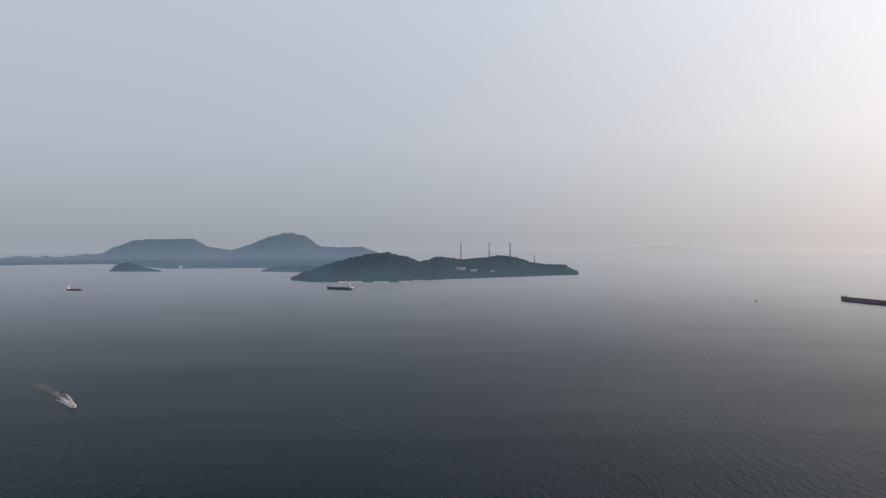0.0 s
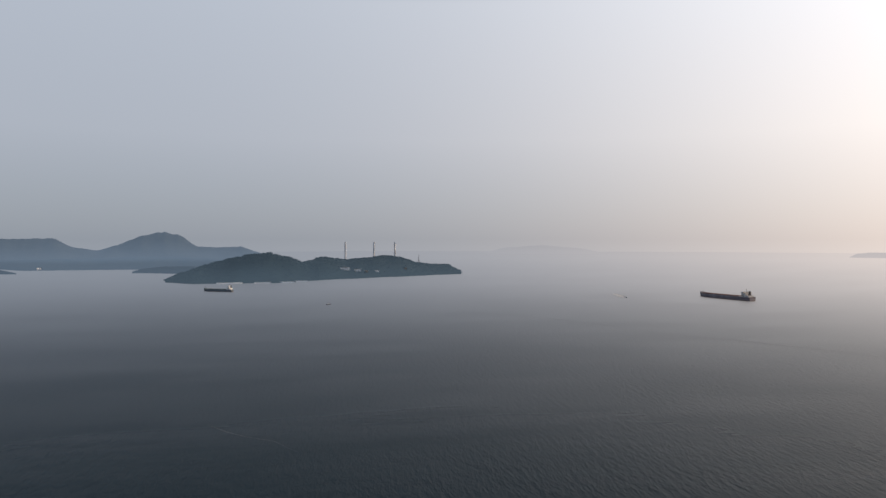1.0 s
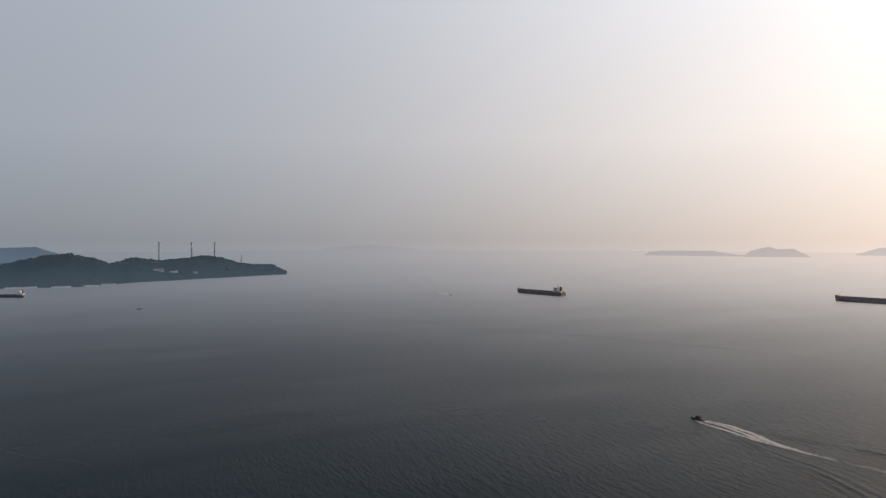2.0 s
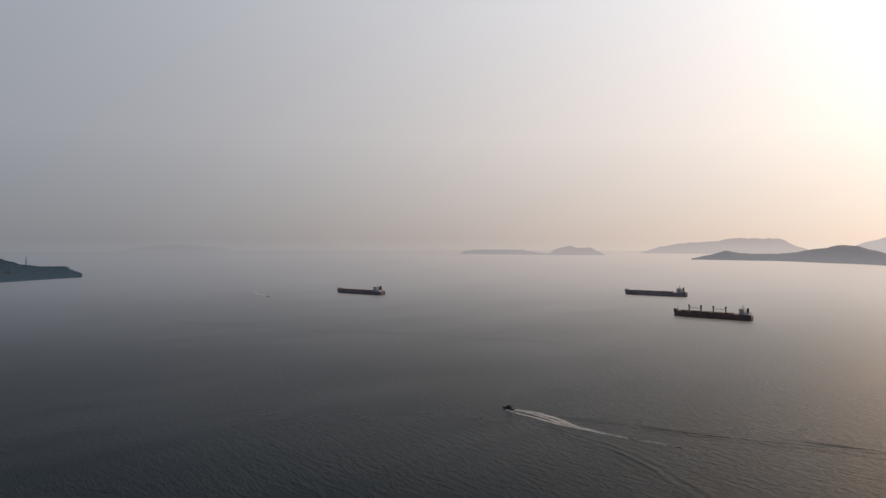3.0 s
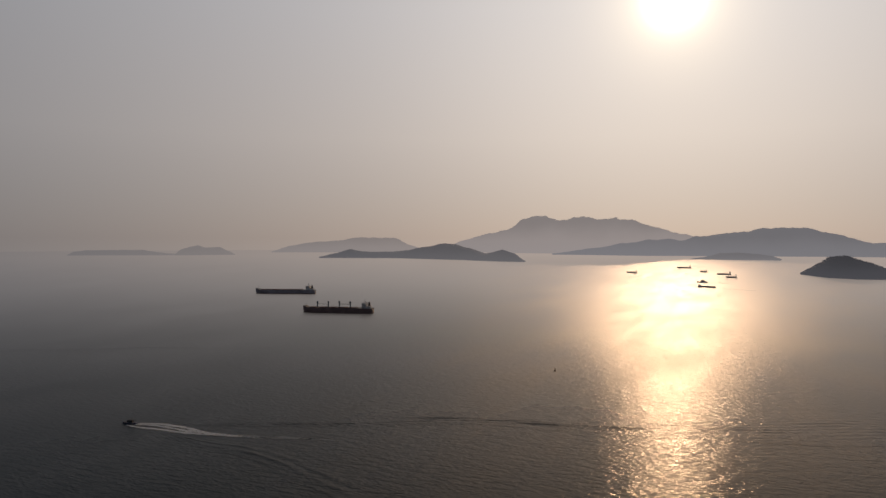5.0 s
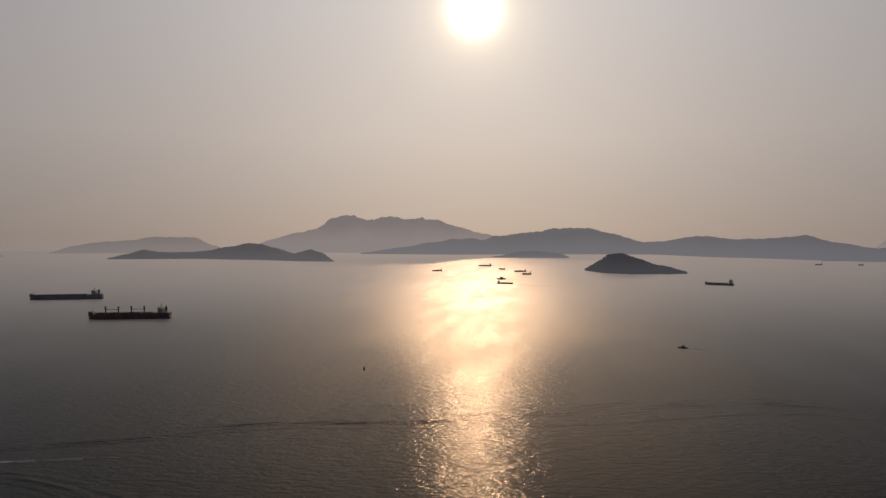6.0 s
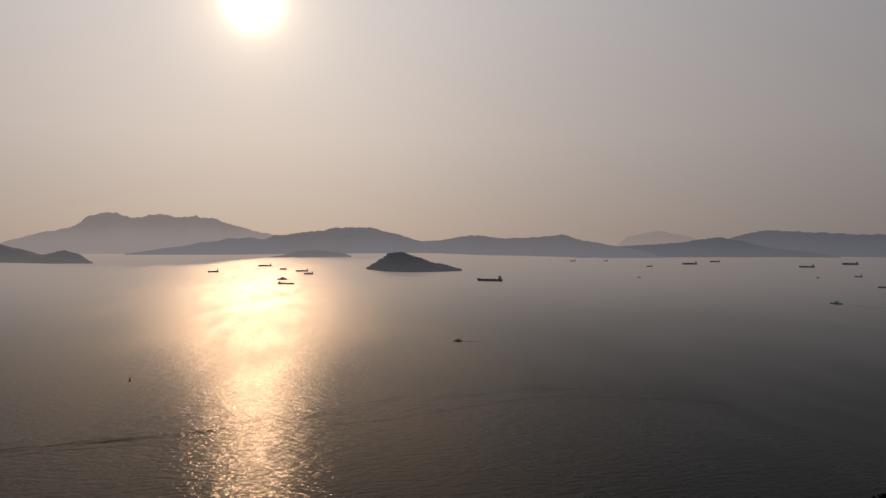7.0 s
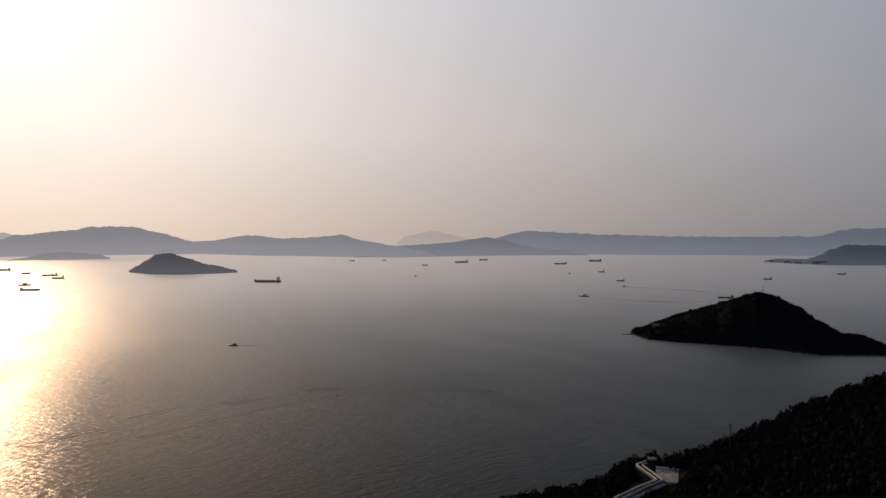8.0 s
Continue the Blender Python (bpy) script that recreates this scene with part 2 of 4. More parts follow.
def part(name, bm, mat, parent, label=""):
    """One mesh from a bmesh, as a part of a thing."""
    me = bpy.data.meshes.new(name)
    bm.normal_update()
    bm.to_mesh(me)
    bm.free()
    me.materials.append(mat)
    ob = new(name, me)
    ob.parent = parent
    return tagged(ob, label)


def box(bm, x0, x1, y0, y1, z0, z1, bevel=0.0, taper=1.0):
    """A box; taper narrows its top."""
    m = Matrix.Translation(((x0 + x1) / 2, (y0 + y1) / 2, (z0 + z1) / 2)) @ Matrix.Diagonal((x1 - x0, y1 - y0, z1 - z0, 1))
    made = bmesh.ops.create_cube(bm, size=1, matrix=m)["verts"]
    for v in made:
        if v.co.z > (z0 + z1) / 2:
            v.co.x = (x0 + x1) / 2 + (v.co.x - (x0 + x1) / 2) * taper
            v.co.y = (y0 + y1) / 2 + (v.co.y - (y0 + y1) / 2) * taper
    if bevel:
        edges = list({e for v in made for e in v.link_edges})
        bmesh.ops.bevel(bm, geom=edges, offset=bevel, segments=1, affect="EDGES")
    return bm


def rod(bm, a, b, r0, r1=None, n=8):
    """A tapered rod between two places."""
    a, b = Vector(a), Vector(b)
    way = b - a
    m = Matrix.Translation((a + b) / 2) @ way.to_track_quat("Z", "Y").to_matrix().to_4x4()
    bmesh.ops.create_cone(bm, cap_ends=True, segments=n, radius1=r0, radius2=r0 if r1 is None else r1, depth=way.length, matrix=m)
    return bm


def thing(name, label, category, group="", kind="", m=None):
    """An empty at a thing's base, which its parts hang from."""
    ob = new(name)
    ob.empty_display_size = 1
    if m is not None:
        ob.matrix_basis = m
    return tagged(ob, label, category, group, kind)


def smooth_line(points, x):
    """A soft line through (position, value) pairs, at x."""
    p = sorted(points)
    if x <= p[0][0]:
        return p[0][1]
    for (a, u), (b, v) in zip(p, p[1:]):
        if x <= b:
            k = (x - a) / (b - a)
            return u + (v - u) * (0.5 * k + 0.5 * k * k * (3 - 2 * k))
    return p[-1][1]


# ---- the sea ----
def build_sea(name, label, r0, r1, rings, mat, n=240):
    """A ring of the sea between two distances; the inner one is closed in the middle."""
    verts, faces = [], []
    for i in range(rings + 1):
        r = r0 * (r1 / r0) ** (i / rings)
        verts += [at(360 * j / n, r, sea_level(r)) for j in range(n)]
    for i in range(rings):
        for j in range(n):
            k = (j + 1) % n
            faces.append((i * n + j, i * n + n + j, i * n + n + k, i * n + k))
    if r0 < 100:
        verts.append(Vector((0, 0, sea_level(0))))
        faces += [(len(verts) - 1, j, (j + 1) % n) for j in range(n)]
    tagged(new(name, mesh_of(name, verts, faces, mat)), label, "sea", kind="structure")


build_sea("water", "calm grey-blue open sea with faint ripples and slicks", 40, NEAR_SEA, 50, WATER)
build_sea("hazy_water", "pale far sea melting into haze", NEAR_SEA, 4992, 80, HAZY_WATER)


# ---- islands and hills ----
def ground_of(crest, shore, depth, back, bearing, across, rough, seed):
    """Height and distance on an island. across: -1 the near shore, 0 the crest, 1 the far shore."""
    b0, b1 = min(b for b, _ in crest), max(b for b, _ in crest)
    u = (bearing - b0) / (b1 - b0)
    taper = max(0.0, min(1.0, 4 * u + 0.05, 4 * (1 - u) + 0.05)) ** 0.5
    rs = smooth_line(shore, bearing)
    top = smooth_line(crest, bearing)
    wander = depth * 0.22 * (noise.noise((bearing * 0.9, seed, 3.1))) * taper
    rc = rs + depth * taper + wander
    r = rc + across * (rc - rs) if across <= 0 else rc + across * back * taper
    low = sea_level(r)
    k = 1 - abs(across)
    rise = math.sin(k * math.pi / 2) ** 0.85 if across <= 0 else k ** 0.8
    z = low + (max(top, low) - low) * rise
    p = at(bearing, r)
    spur = noise.fractal((p.x / 110.0, p.y / 110.0, seed), 0.8, 2.1, 4)
    z += 0.045 * (top - low) * noise.fractal((bearing * 2.3, seed * 2, 0.5), 1.0, 2.1, 5) * k
    z += rough * (top - low) * spur * (0.25 + 0.75 * math.sin(k * math.pi)) * min(1, 3 * k)
    return p.x, p.y, (z if k > 0 else low - 3.0)


def island(name, label, crest, shore, depth, back, mat, rough=0.10, seed=1.0, cols=220, rows=14, category="island", kind="structure"):
    b0, b1 = min(b for b, _ in crest), max(b for b, _ in crest)
    verts, faces = [], []
    lines = [-1 + i / rows for i in range(rows)] + [i / (rows // 2) for i in range(rows // 2 + 1)]
    for i in range(cols + 1):
        b = b0 + (b1 - b0) * i / cols
        for s in lines:
            verts.append(ground_of(crest, shore, depth, back, b, s, rough, seed))
    n = len(lines)
    for i in range(cols):
        for j in range(n - 1):
            faces.append((i * n + j, i * n + j + 1, i * n + n + j + 1, i * n + n + j))
    ob = new(name, mesh_of(name, verts, faces, mat))
    return tagged(ob, label, category, kind=kind)


def ball_shape():
    """An octahedron cut once finer and rounded: 18 corners, 32 faces."""
    bm = bmesh.new()
    for w in ((1, 0, 0), (0, 1, 0), (-1, 0, 0), (0, -1, 0), (0, 0, 1), (0, 0, -1)):
        bm.verts.new(w)
    bm.verts.ensure_lookup_table()
    for f in ((0, 1, 4), (1, 2, 4), (2, 3, 4), (3, 0, 4), (1, 0, 5), (2, 1, 5), (3, 2, 5), (0, 3, 5)):
        bm.faces.new([bm.verts[k] for k in f])
    bmesh.ops.subdivide_edges(bm, edges=bm.edges[:], cuts=1, use_grid_fill=True)
    bmesh.ops.triangulate(bm, faces=bm.faces[:])
    bm.verts.index_update()
    v = np.array([tuple(c.co.normalized()) for c in bm.verts])
    f = [tuple(c.index for c in g.verts) for g in bm.faces]
    bm.free()
    return v, f


BALL = ball_shape()


def clump_shape(rng, blobs, leaves, leaf=0.10):
    """A crown, about one metre in radius and one high: many uneven clumps, and loose leafy sprays round them."""
    verts, faces = [], []
    for _ in range(blobs):
        a, h, d = rng.uniform(0, 6.283), rng.uniform(0.12, 0.86), rng.uniform(0.05, 0.72)
        c = np.array((math.cos(a) * d * (1.12 - 0.55 * h * h), math.sin(a) * d * (1.12 - 0.55 * h * h), h))
        s, n = rng.uniform(0.2, 0.38), len(verts)
        for w in BALL[0]:
            verts.append(c + w * s * rng.uniform(0.78, 1.22) * np.array((1, 1, 0.8)))
        faces += [tuple(n + k for k in f) for f in BALL[1]]
    for _ in range(leaves):
        a, h = rng.uniform(0, 6.283), rng.uniform(0.0, 1.0)
        d = (1.08 - 0.6 * h * h) * rng.uniform(0.7, 1.1)
        c, n = np.array((math.cos(a) * d, math.sin(a) * d, h * 1.08)), len(verts)
        for _ in range(3):
            verts.append(c + np.array([rng.uniform(-leaf, leaf) for _ in range(3)]))
        faces.append((n, n + 1, n + 2))
    return np.array(verts), np.array(faces)


def forest(name, label, places, shapes, mat, seed):
    """Crowns past counting, in one mesh. places: (x, y, z, radius, height)."""
    rng = random.Random(seed)
    vs, fs, n = [], [], 0
    for x, y, z, radius, height in places:
        v, f = shapes[rng.randrange(len(shapes))]
        a = rng.uniform(0, 6.283)
        c, s = math.cos(a), math.sin(a)
        w = np.empty_like(v)
        w[:, 0], w[:, 1] = x + radius * (c * v[:, 0] - s * v[:, 1]), y + radius * (s * v[:, 0] + c * v[:, 1])
        w[:, 2] = z + height * v[:, 2]
        vs.append(w), fs.append(f + n)
        n += len(v)
    v, f = np.concatenate(vs), np.concatenate(fs)
    ob = new(name, mesh_of(name, v.tolist(), f.tolist(), mat, smooth=True))
    return tagged(ob, label, "woodland", kind="stuff")


def wood_places(crest, shore, depth, back, rough, seed, count, radius, height, reach=(-0.93, 0.2), sink=0.35):
    rng = random.Random(int(seed * 100))
    b0, b1 = min(b for b, _ in crest), max(b for b, _ in crest)
    out = []
    for _ in range(count):
        b, s = rng.uniform(b0, b1), rng.uniform(*reach)
        if rng.random() < 0.3:
            s = rng.uniform(-0.08, 0.06)
        x, y, z = ground_of(crest, shore, depth, back, b, s, rough, seed)
        k = rng.uniform(0.65, 1.35)
        if z < sea_level(math.hypot(x, y)) + 2:
            continue
        out.append((x, y, z - sink * height * k, radius * k, height * k * rng.uniform(0.8, 1.25)))
    return out


crown_rng = random.Random(11)
SMALL_CROWNS = [clump_shape(crown_rng, 3, 6, 0.2) for _ in range(6)]
MID_CROWNS = [clump_shape(crown_rng, 5, 30, 0.14) for _ in range(6)]
NEAR_CROWNS = [clump_shape(crown_rng, 6, 210, 0.15) for _ in range(7)]

# The large island with the power station, its near headland and the hills behind.
FOOTHILL = dict(crest=[(34.5, 100), (32.54, 103), (29.1, 88.2), (25.42, 90.1), (21.5, 96.4), (17.35, 100.7), (14.33, 108), (10.33, 103.1), (6.68, 83.2), (3.91, 64.7)],
                shore=[(32.54, 4250), (25.8, 4220), (21.5, 3930), (14.77, 3900), (3.91, 3710)], depth=330, back=350)
PEAKS = dict(crest=[(34.49, 92.7), (31.53, 99.6), (27.29, 100.4), (26.25, 116.4), (25.23, 160.6), (23.87, 202.7), (21.89, 206.2), (19.86, 209.9), (18.53, 155.3),
                    (16.93, 136.6), (15.64, 169.5), (13.89, 224.8), (12.48, 254.5), (11.36, 232.3), (9.88, 158.0), (8.29, 154.7), (6.68, 158.9), (5.58, 130.9), (4.37, 94.4)],
             shore=[(34.49, 4480), (4.37, 4220)], depth=380, back=120)
ISLET = dict(crest=[(25.69, 47.9), (25.23, 73.4), (24.58, 87.2), (23.88, 78.1), (23.18, 60.6), (22.07, 45.0)], shore=[(25.73, 3840), (22.11, 3790)], depth=90, back=90)
SPIT = dict(crest=[(14.64, 42.0), (13.9, 56.0), (12.13, 65.5), (10.33, 65.9), (8.52, 59.3)], shore=[(14.69, 3730), (8.52, 3610)], depth=160, back=150)
HEADLAND = dict(crest=[(12.31, 18.9), (11.01, 47.8), (9.43, 75.7), (8.52, 95.0), (7.14, 114.8), (6.13, 128.9), (4.84, 134.6), (3.21, 117.0), (1.82, 89.6), (0.6, 70.0)],
                shore=[(12.31, 3300), (10.34, 3210), (3.91, 3190), (0.6, 3290)], depth=330, back=260)
STATION_HILL = dict(crest=[(2.6, 70.0), (1.35, 97.0), (0.42, 108.3), (-0.51, 102.9), (-1.68, 92.9), (-3.07, 101.3), (-4.7, 113.0), (-5.85, 106.3), (-6.55, 90.5),
                           (-7.24, 71.4), (-8.61, 64.7), (-9.97, 63.7), (-10.42, 48.7), (-11.01, 34.0)],
                    shore=[(2.6, 3300), (1.12, 3290), (-1.68, 3340), (-5.4, 3420), (-10.97, 3540)], depth=420, back=300)
# Each range's share of painted haze glow, at its foot and at its top.
AIR_PEAKS = haze_glow_material("hazy_peaks", 0.52, 0.40, 230, 80, tint=(0.82, 1.0, 1.16))
AIR_FOOT = haze_glow_material("hazy_foothills", 0.40, 0.50, 104, 74, tint=(0.79, 1.0, 1.18))
AIR_FAINT = haze_glow_material("faintest_hills", 0.98, 0.95, 180, 110, warmth=1.0, tint=(1.0, 1.0, 1.0))
AIR_ISLES = haze_glow_material("hazy_isles", 0.86, 0.84, 140, 100, warmth=0.8, tint=(0.98, 1.0, 1.03))
AIR_LONG = haze_glow_material("hazy_long_island", 0.93, 0.82, 210, 120, warmth=0.75, tint=(0.98, 1.0, 1.04))
AIR_NEARER = haze_glow_material("hazy_nearer_island", 0.58, 0.48, 150, 70)
AIR_HIGH = haze_glow_material("hazy_high_mountains", 0.93, 0.68, 330, 170, warmth=0.75, tint=(0.96, 1.0, 1.07))
AIR_RANGE = haze_glow_material("hazy_range", 0.90, 0.74, 260, 100, tint=(0.93, 1.0, 1.1))
AIR_POINT = haze_glow_material("hazy_point", 0.8, 0.7, 115, 75)
AIR_SHADE = haze_glow_material("hazy_shaded_range", 0.80, 0.66, 190, 90, tint=(0.9, 1.0, 1.12))
AIR_BEHIND = haze_glow_material("hazy_hills_behind", 1.0, 0.95, 240, 130, warmth=0.9, tint=(1.0, 1.0, 1.0))
AIR_COAST = haze_glow_material("hazy_dark_coast", 0.40, 0.27, 150, 60, tint=(0.86, 1.0, 1.18))

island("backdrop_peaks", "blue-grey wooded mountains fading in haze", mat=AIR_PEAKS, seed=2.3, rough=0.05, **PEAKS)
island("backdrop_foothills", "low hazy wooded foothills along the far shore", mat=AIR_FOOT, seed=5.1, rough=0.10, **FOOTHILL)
island("backdrop_islet", "small dark wooded islet before the far hills", mat=HAZY_SHORE, seed=3.7, cols=70, **ISLET)
island("backdrop_spit", "low dark wooded point on the far shore", mat=HAZY_SHORE, seed=8.2, cols=90, **SPIT)
island("hazy_headland", "rounded dark green wooded headland of the island", mat=HAZY_WOODED, seed=4.4, rough=0.09, **HEADLAND)
island("hazy_station_hill", "long dark green wooded hill below three chimneys", mat=HAZY_WOODED, seed=6.9, rough=0.09, **STATION_HILL)
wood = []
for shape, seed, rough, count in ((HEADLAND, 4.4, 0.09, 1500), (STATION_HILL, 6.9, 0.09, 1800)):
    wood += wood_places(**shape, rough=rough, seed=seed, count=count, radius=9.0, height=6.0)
forest("island_woodland", "dense dark green woodland covering the island's hills", wood, SMALL_CROWNS, HAZY_LEAF, 3)

# Far isles and ranges, made pale by the haze glow in their materials.
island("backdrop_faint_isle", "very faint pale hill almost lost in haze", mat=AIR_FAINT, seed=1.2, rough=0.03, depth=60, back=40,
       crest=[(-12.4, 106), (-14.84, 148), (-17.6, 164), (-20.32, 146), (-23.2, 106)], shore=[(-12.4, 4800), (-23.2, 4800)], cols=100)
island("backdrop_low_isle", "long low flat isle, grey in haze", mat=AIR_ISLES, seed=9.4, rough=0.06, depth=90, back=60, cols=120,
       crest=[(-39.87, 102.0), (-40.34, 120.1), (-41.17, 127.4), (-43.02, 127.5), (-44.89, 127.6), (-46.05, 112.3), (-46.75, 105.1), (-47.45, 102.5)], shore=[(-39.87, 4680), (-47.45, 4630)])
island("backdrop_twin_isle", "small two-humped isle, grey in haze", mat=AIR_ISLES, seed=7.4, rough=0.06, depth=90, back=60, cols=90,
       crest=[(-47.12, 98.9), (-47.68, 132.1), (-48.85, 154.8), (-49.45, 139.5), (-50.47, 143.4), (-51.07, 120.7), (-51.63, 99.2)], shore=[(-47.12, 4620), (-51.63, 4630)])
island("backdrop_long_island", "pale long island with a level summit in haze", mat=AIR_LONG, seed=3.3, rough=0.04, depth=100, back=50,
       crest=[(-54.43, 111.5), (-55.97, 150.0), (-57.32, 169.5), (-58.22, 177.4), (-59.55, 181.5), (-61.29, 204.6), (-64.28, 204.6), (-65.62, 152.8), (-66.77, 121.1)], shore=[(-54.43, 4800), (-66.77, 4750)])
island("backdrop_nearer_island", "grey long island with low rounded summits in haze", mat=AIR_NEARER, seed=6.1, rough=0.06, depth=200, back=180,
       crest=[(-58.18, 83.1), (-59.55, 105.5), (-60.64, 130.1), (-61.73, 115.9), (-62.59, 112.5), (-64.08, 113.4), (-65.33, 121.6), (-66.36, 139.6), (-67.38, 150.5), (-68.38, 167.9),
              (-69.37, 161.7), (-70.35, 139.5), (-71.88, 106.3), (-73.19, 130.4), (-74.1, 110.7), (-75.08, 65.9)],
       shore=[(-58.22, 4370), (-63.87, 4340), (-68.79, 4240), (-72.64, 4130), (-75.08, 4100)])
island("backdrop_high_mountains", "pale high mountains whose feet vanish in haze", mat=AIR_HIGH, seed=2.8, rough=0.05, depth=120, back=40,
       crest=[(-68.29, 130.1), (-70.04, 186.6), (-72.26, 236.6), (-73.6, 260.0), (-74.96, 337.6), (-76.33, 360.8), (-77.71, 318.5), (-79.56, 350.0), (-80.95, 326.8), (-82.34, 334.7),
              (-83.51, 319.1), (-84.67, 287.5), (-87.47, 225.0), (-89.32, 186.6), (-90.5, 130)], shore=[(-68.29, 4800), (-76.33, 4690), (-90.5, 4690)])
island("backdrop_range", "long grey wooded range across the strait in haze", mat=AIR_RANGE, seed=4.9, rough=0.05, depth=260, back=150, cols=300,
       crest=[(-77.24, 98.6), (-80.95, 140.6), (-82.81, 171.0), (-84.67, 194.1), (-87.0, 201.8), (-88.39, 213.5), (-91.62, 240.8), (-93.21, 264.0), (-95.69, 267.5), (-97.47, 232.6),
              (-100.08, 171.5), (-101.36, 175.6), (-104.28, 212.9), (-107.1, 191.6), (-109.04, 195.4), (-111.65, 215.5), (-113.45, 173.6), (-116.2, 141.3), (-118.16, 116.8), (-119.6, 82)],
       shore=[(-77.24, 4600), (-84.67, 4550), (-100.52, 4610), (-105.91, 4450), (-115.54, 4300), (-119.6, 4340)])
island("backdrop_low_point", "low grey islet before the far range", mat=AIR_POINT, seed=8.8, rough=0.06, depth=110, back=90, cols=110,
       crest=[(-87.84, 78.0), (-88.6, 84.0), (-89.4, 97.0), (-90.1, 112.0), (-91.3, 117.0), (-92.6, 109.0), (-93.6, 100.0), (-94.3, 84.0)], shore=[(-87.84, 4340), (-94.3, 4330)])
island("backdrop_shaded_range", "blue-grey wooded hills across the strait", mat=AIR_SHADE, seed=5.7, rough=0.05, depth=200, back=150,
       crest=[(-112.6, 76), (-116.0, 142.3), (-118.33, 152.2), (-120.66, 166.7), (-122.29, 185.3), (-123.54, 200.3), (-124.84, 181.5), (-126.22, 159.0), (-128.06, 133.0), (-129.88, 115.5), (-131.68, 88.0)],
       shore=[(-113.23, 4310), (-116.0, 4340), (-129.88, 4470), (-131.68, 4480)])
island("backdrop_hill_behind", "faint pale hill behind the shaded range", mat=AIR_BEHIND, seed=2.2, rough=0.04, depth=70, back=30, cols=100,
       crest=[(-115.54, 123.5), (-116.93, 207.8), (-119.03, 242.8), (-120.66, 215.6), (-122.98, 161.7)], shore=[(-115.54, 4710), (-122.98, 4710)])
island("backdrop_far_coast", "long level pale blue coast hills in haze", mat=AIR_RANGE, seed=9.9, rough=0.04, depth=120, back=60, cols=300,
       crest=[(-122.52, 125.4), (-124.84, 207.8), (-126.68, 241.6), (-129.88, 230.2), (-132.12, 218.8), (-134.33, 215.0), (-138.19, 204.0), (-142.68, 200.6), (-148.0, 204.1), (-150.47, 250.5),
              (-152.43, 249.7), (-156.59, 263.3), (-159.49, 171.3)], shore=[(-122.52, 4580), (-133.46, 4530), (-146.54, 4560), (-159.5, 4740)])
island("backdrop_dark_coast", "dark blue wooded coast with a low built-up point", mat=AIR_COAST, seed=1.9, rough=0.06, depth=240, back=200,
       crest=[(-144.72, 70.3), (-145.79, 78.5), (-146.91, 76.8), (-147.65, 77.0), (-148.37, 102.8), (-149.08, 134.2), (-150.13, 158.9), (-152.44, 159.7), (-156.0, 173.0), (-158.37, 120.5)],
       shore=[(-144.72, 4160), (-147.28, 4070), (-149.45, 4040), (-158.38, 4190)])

# The lone islet in the strait.
LONE = dict(crest=[(-95.57, 36.0), (-96.12, 56.9), (-96.72, 80.8), (-97.42, 111.3), (-97.98, 120.4), (-98.44, 120.5), (-99.04, 108.9), (-99.74, 91.0), (-101.14, 60.7), (-102.07, 52.0), (-102.77, 38.1), (-103.38, 30.9)],
            shore=[(-95.47, 3640), (-97.42, 3520), (-99.28, 3490), (-102.07, 3520), (-103.38, 3550)], depth=150, back=150)
island("hazy_lone_islet", "dark wooded islet with one rounded summit and a low tail", mat=HAZY_ISLET, seed=3.1, rough=0.08, **LONE)
forest("lone_islet_woodland", "dense dark scrub and trees covering the islet", wood_places(**LONE, rough=0.08, seed=3.1, count=900, radius=7.0, height=6.0), SMALL_CROWNS, HAZY_ISLET, 5)

# The wooded island off the near shore.
GREEN = dict(crest=[(-135.15, 1.3), (-135.58, 7.8), (-136.95, 20.6), (-138.64, 37.0), (-140.91, 56.2), (-142.71, 72.6), (-143.58, 82.9), (-144.2, 88.2), (-144.97, 87.0), (-145.62, 82.5), (-146.94, 65.2),
                    (-148.41, 41.5), (-149.74, 20.4), (-150.54, 20.5), (-151.4, 17.4), (-152.25, 9.1), (-152.92, 1.3)],
             shore=[(-135.06, 1500), (-136.53, 1430), (-138.66, 1410), (-144.7, 1390), (-148.43, 1350), (-152.52, 1400), (-153.24, 1410)], depth=150, back=170)
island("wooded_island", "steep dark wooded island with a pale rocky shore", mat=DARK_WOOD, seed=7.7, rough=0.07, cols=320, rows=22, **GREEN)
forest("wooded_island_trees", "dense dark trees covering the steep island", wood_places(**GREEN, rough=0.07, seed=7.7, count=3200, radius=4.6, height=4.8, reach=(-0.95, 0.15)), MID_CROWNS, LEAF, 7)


# ---- the near hillside ----
HILL_TOP = [(-215, 60), (-200, 140), (-175, 150), (-160, 136), (-152.5, 114), (-151, 107), (-148.1, 95), (-145.9, 84), (-142.4, 66), (-139.75, 54), (-138.2, 48.5), (-135.5, 48), (-134, 38),
            (-132.6, 26), (-129.5, 18), (-125.8, 9), (-123.5, 2), (-121.5, -4)]
SHOULDER = 478.0


def hillside(bearing, r):
    """Ground height of the hillside."""
    top = smooth_line(HILL_TOP, bearing)
    p = at(bearing, r)
    bumps = noise.fractal((p.x / 60, p.y / 60, 4.2), 0.9, 2.0, 4) * 2.2
    if -141.0 < bearing < -133.2 and 405 < r < 500:
        bumps *= 0.15
    z = top + bumps
    if r > SHOULDER:
        k = (r - SHOULDER) / (60 + top * 1.5)
        z = z - (top + 6) * min(1.0, k * k * 0.6 + k * 0.4)
    elif r < 340:
        z -= (top + 6) * min(1.0, ((340 - r) / 280) ** 2)
    return z


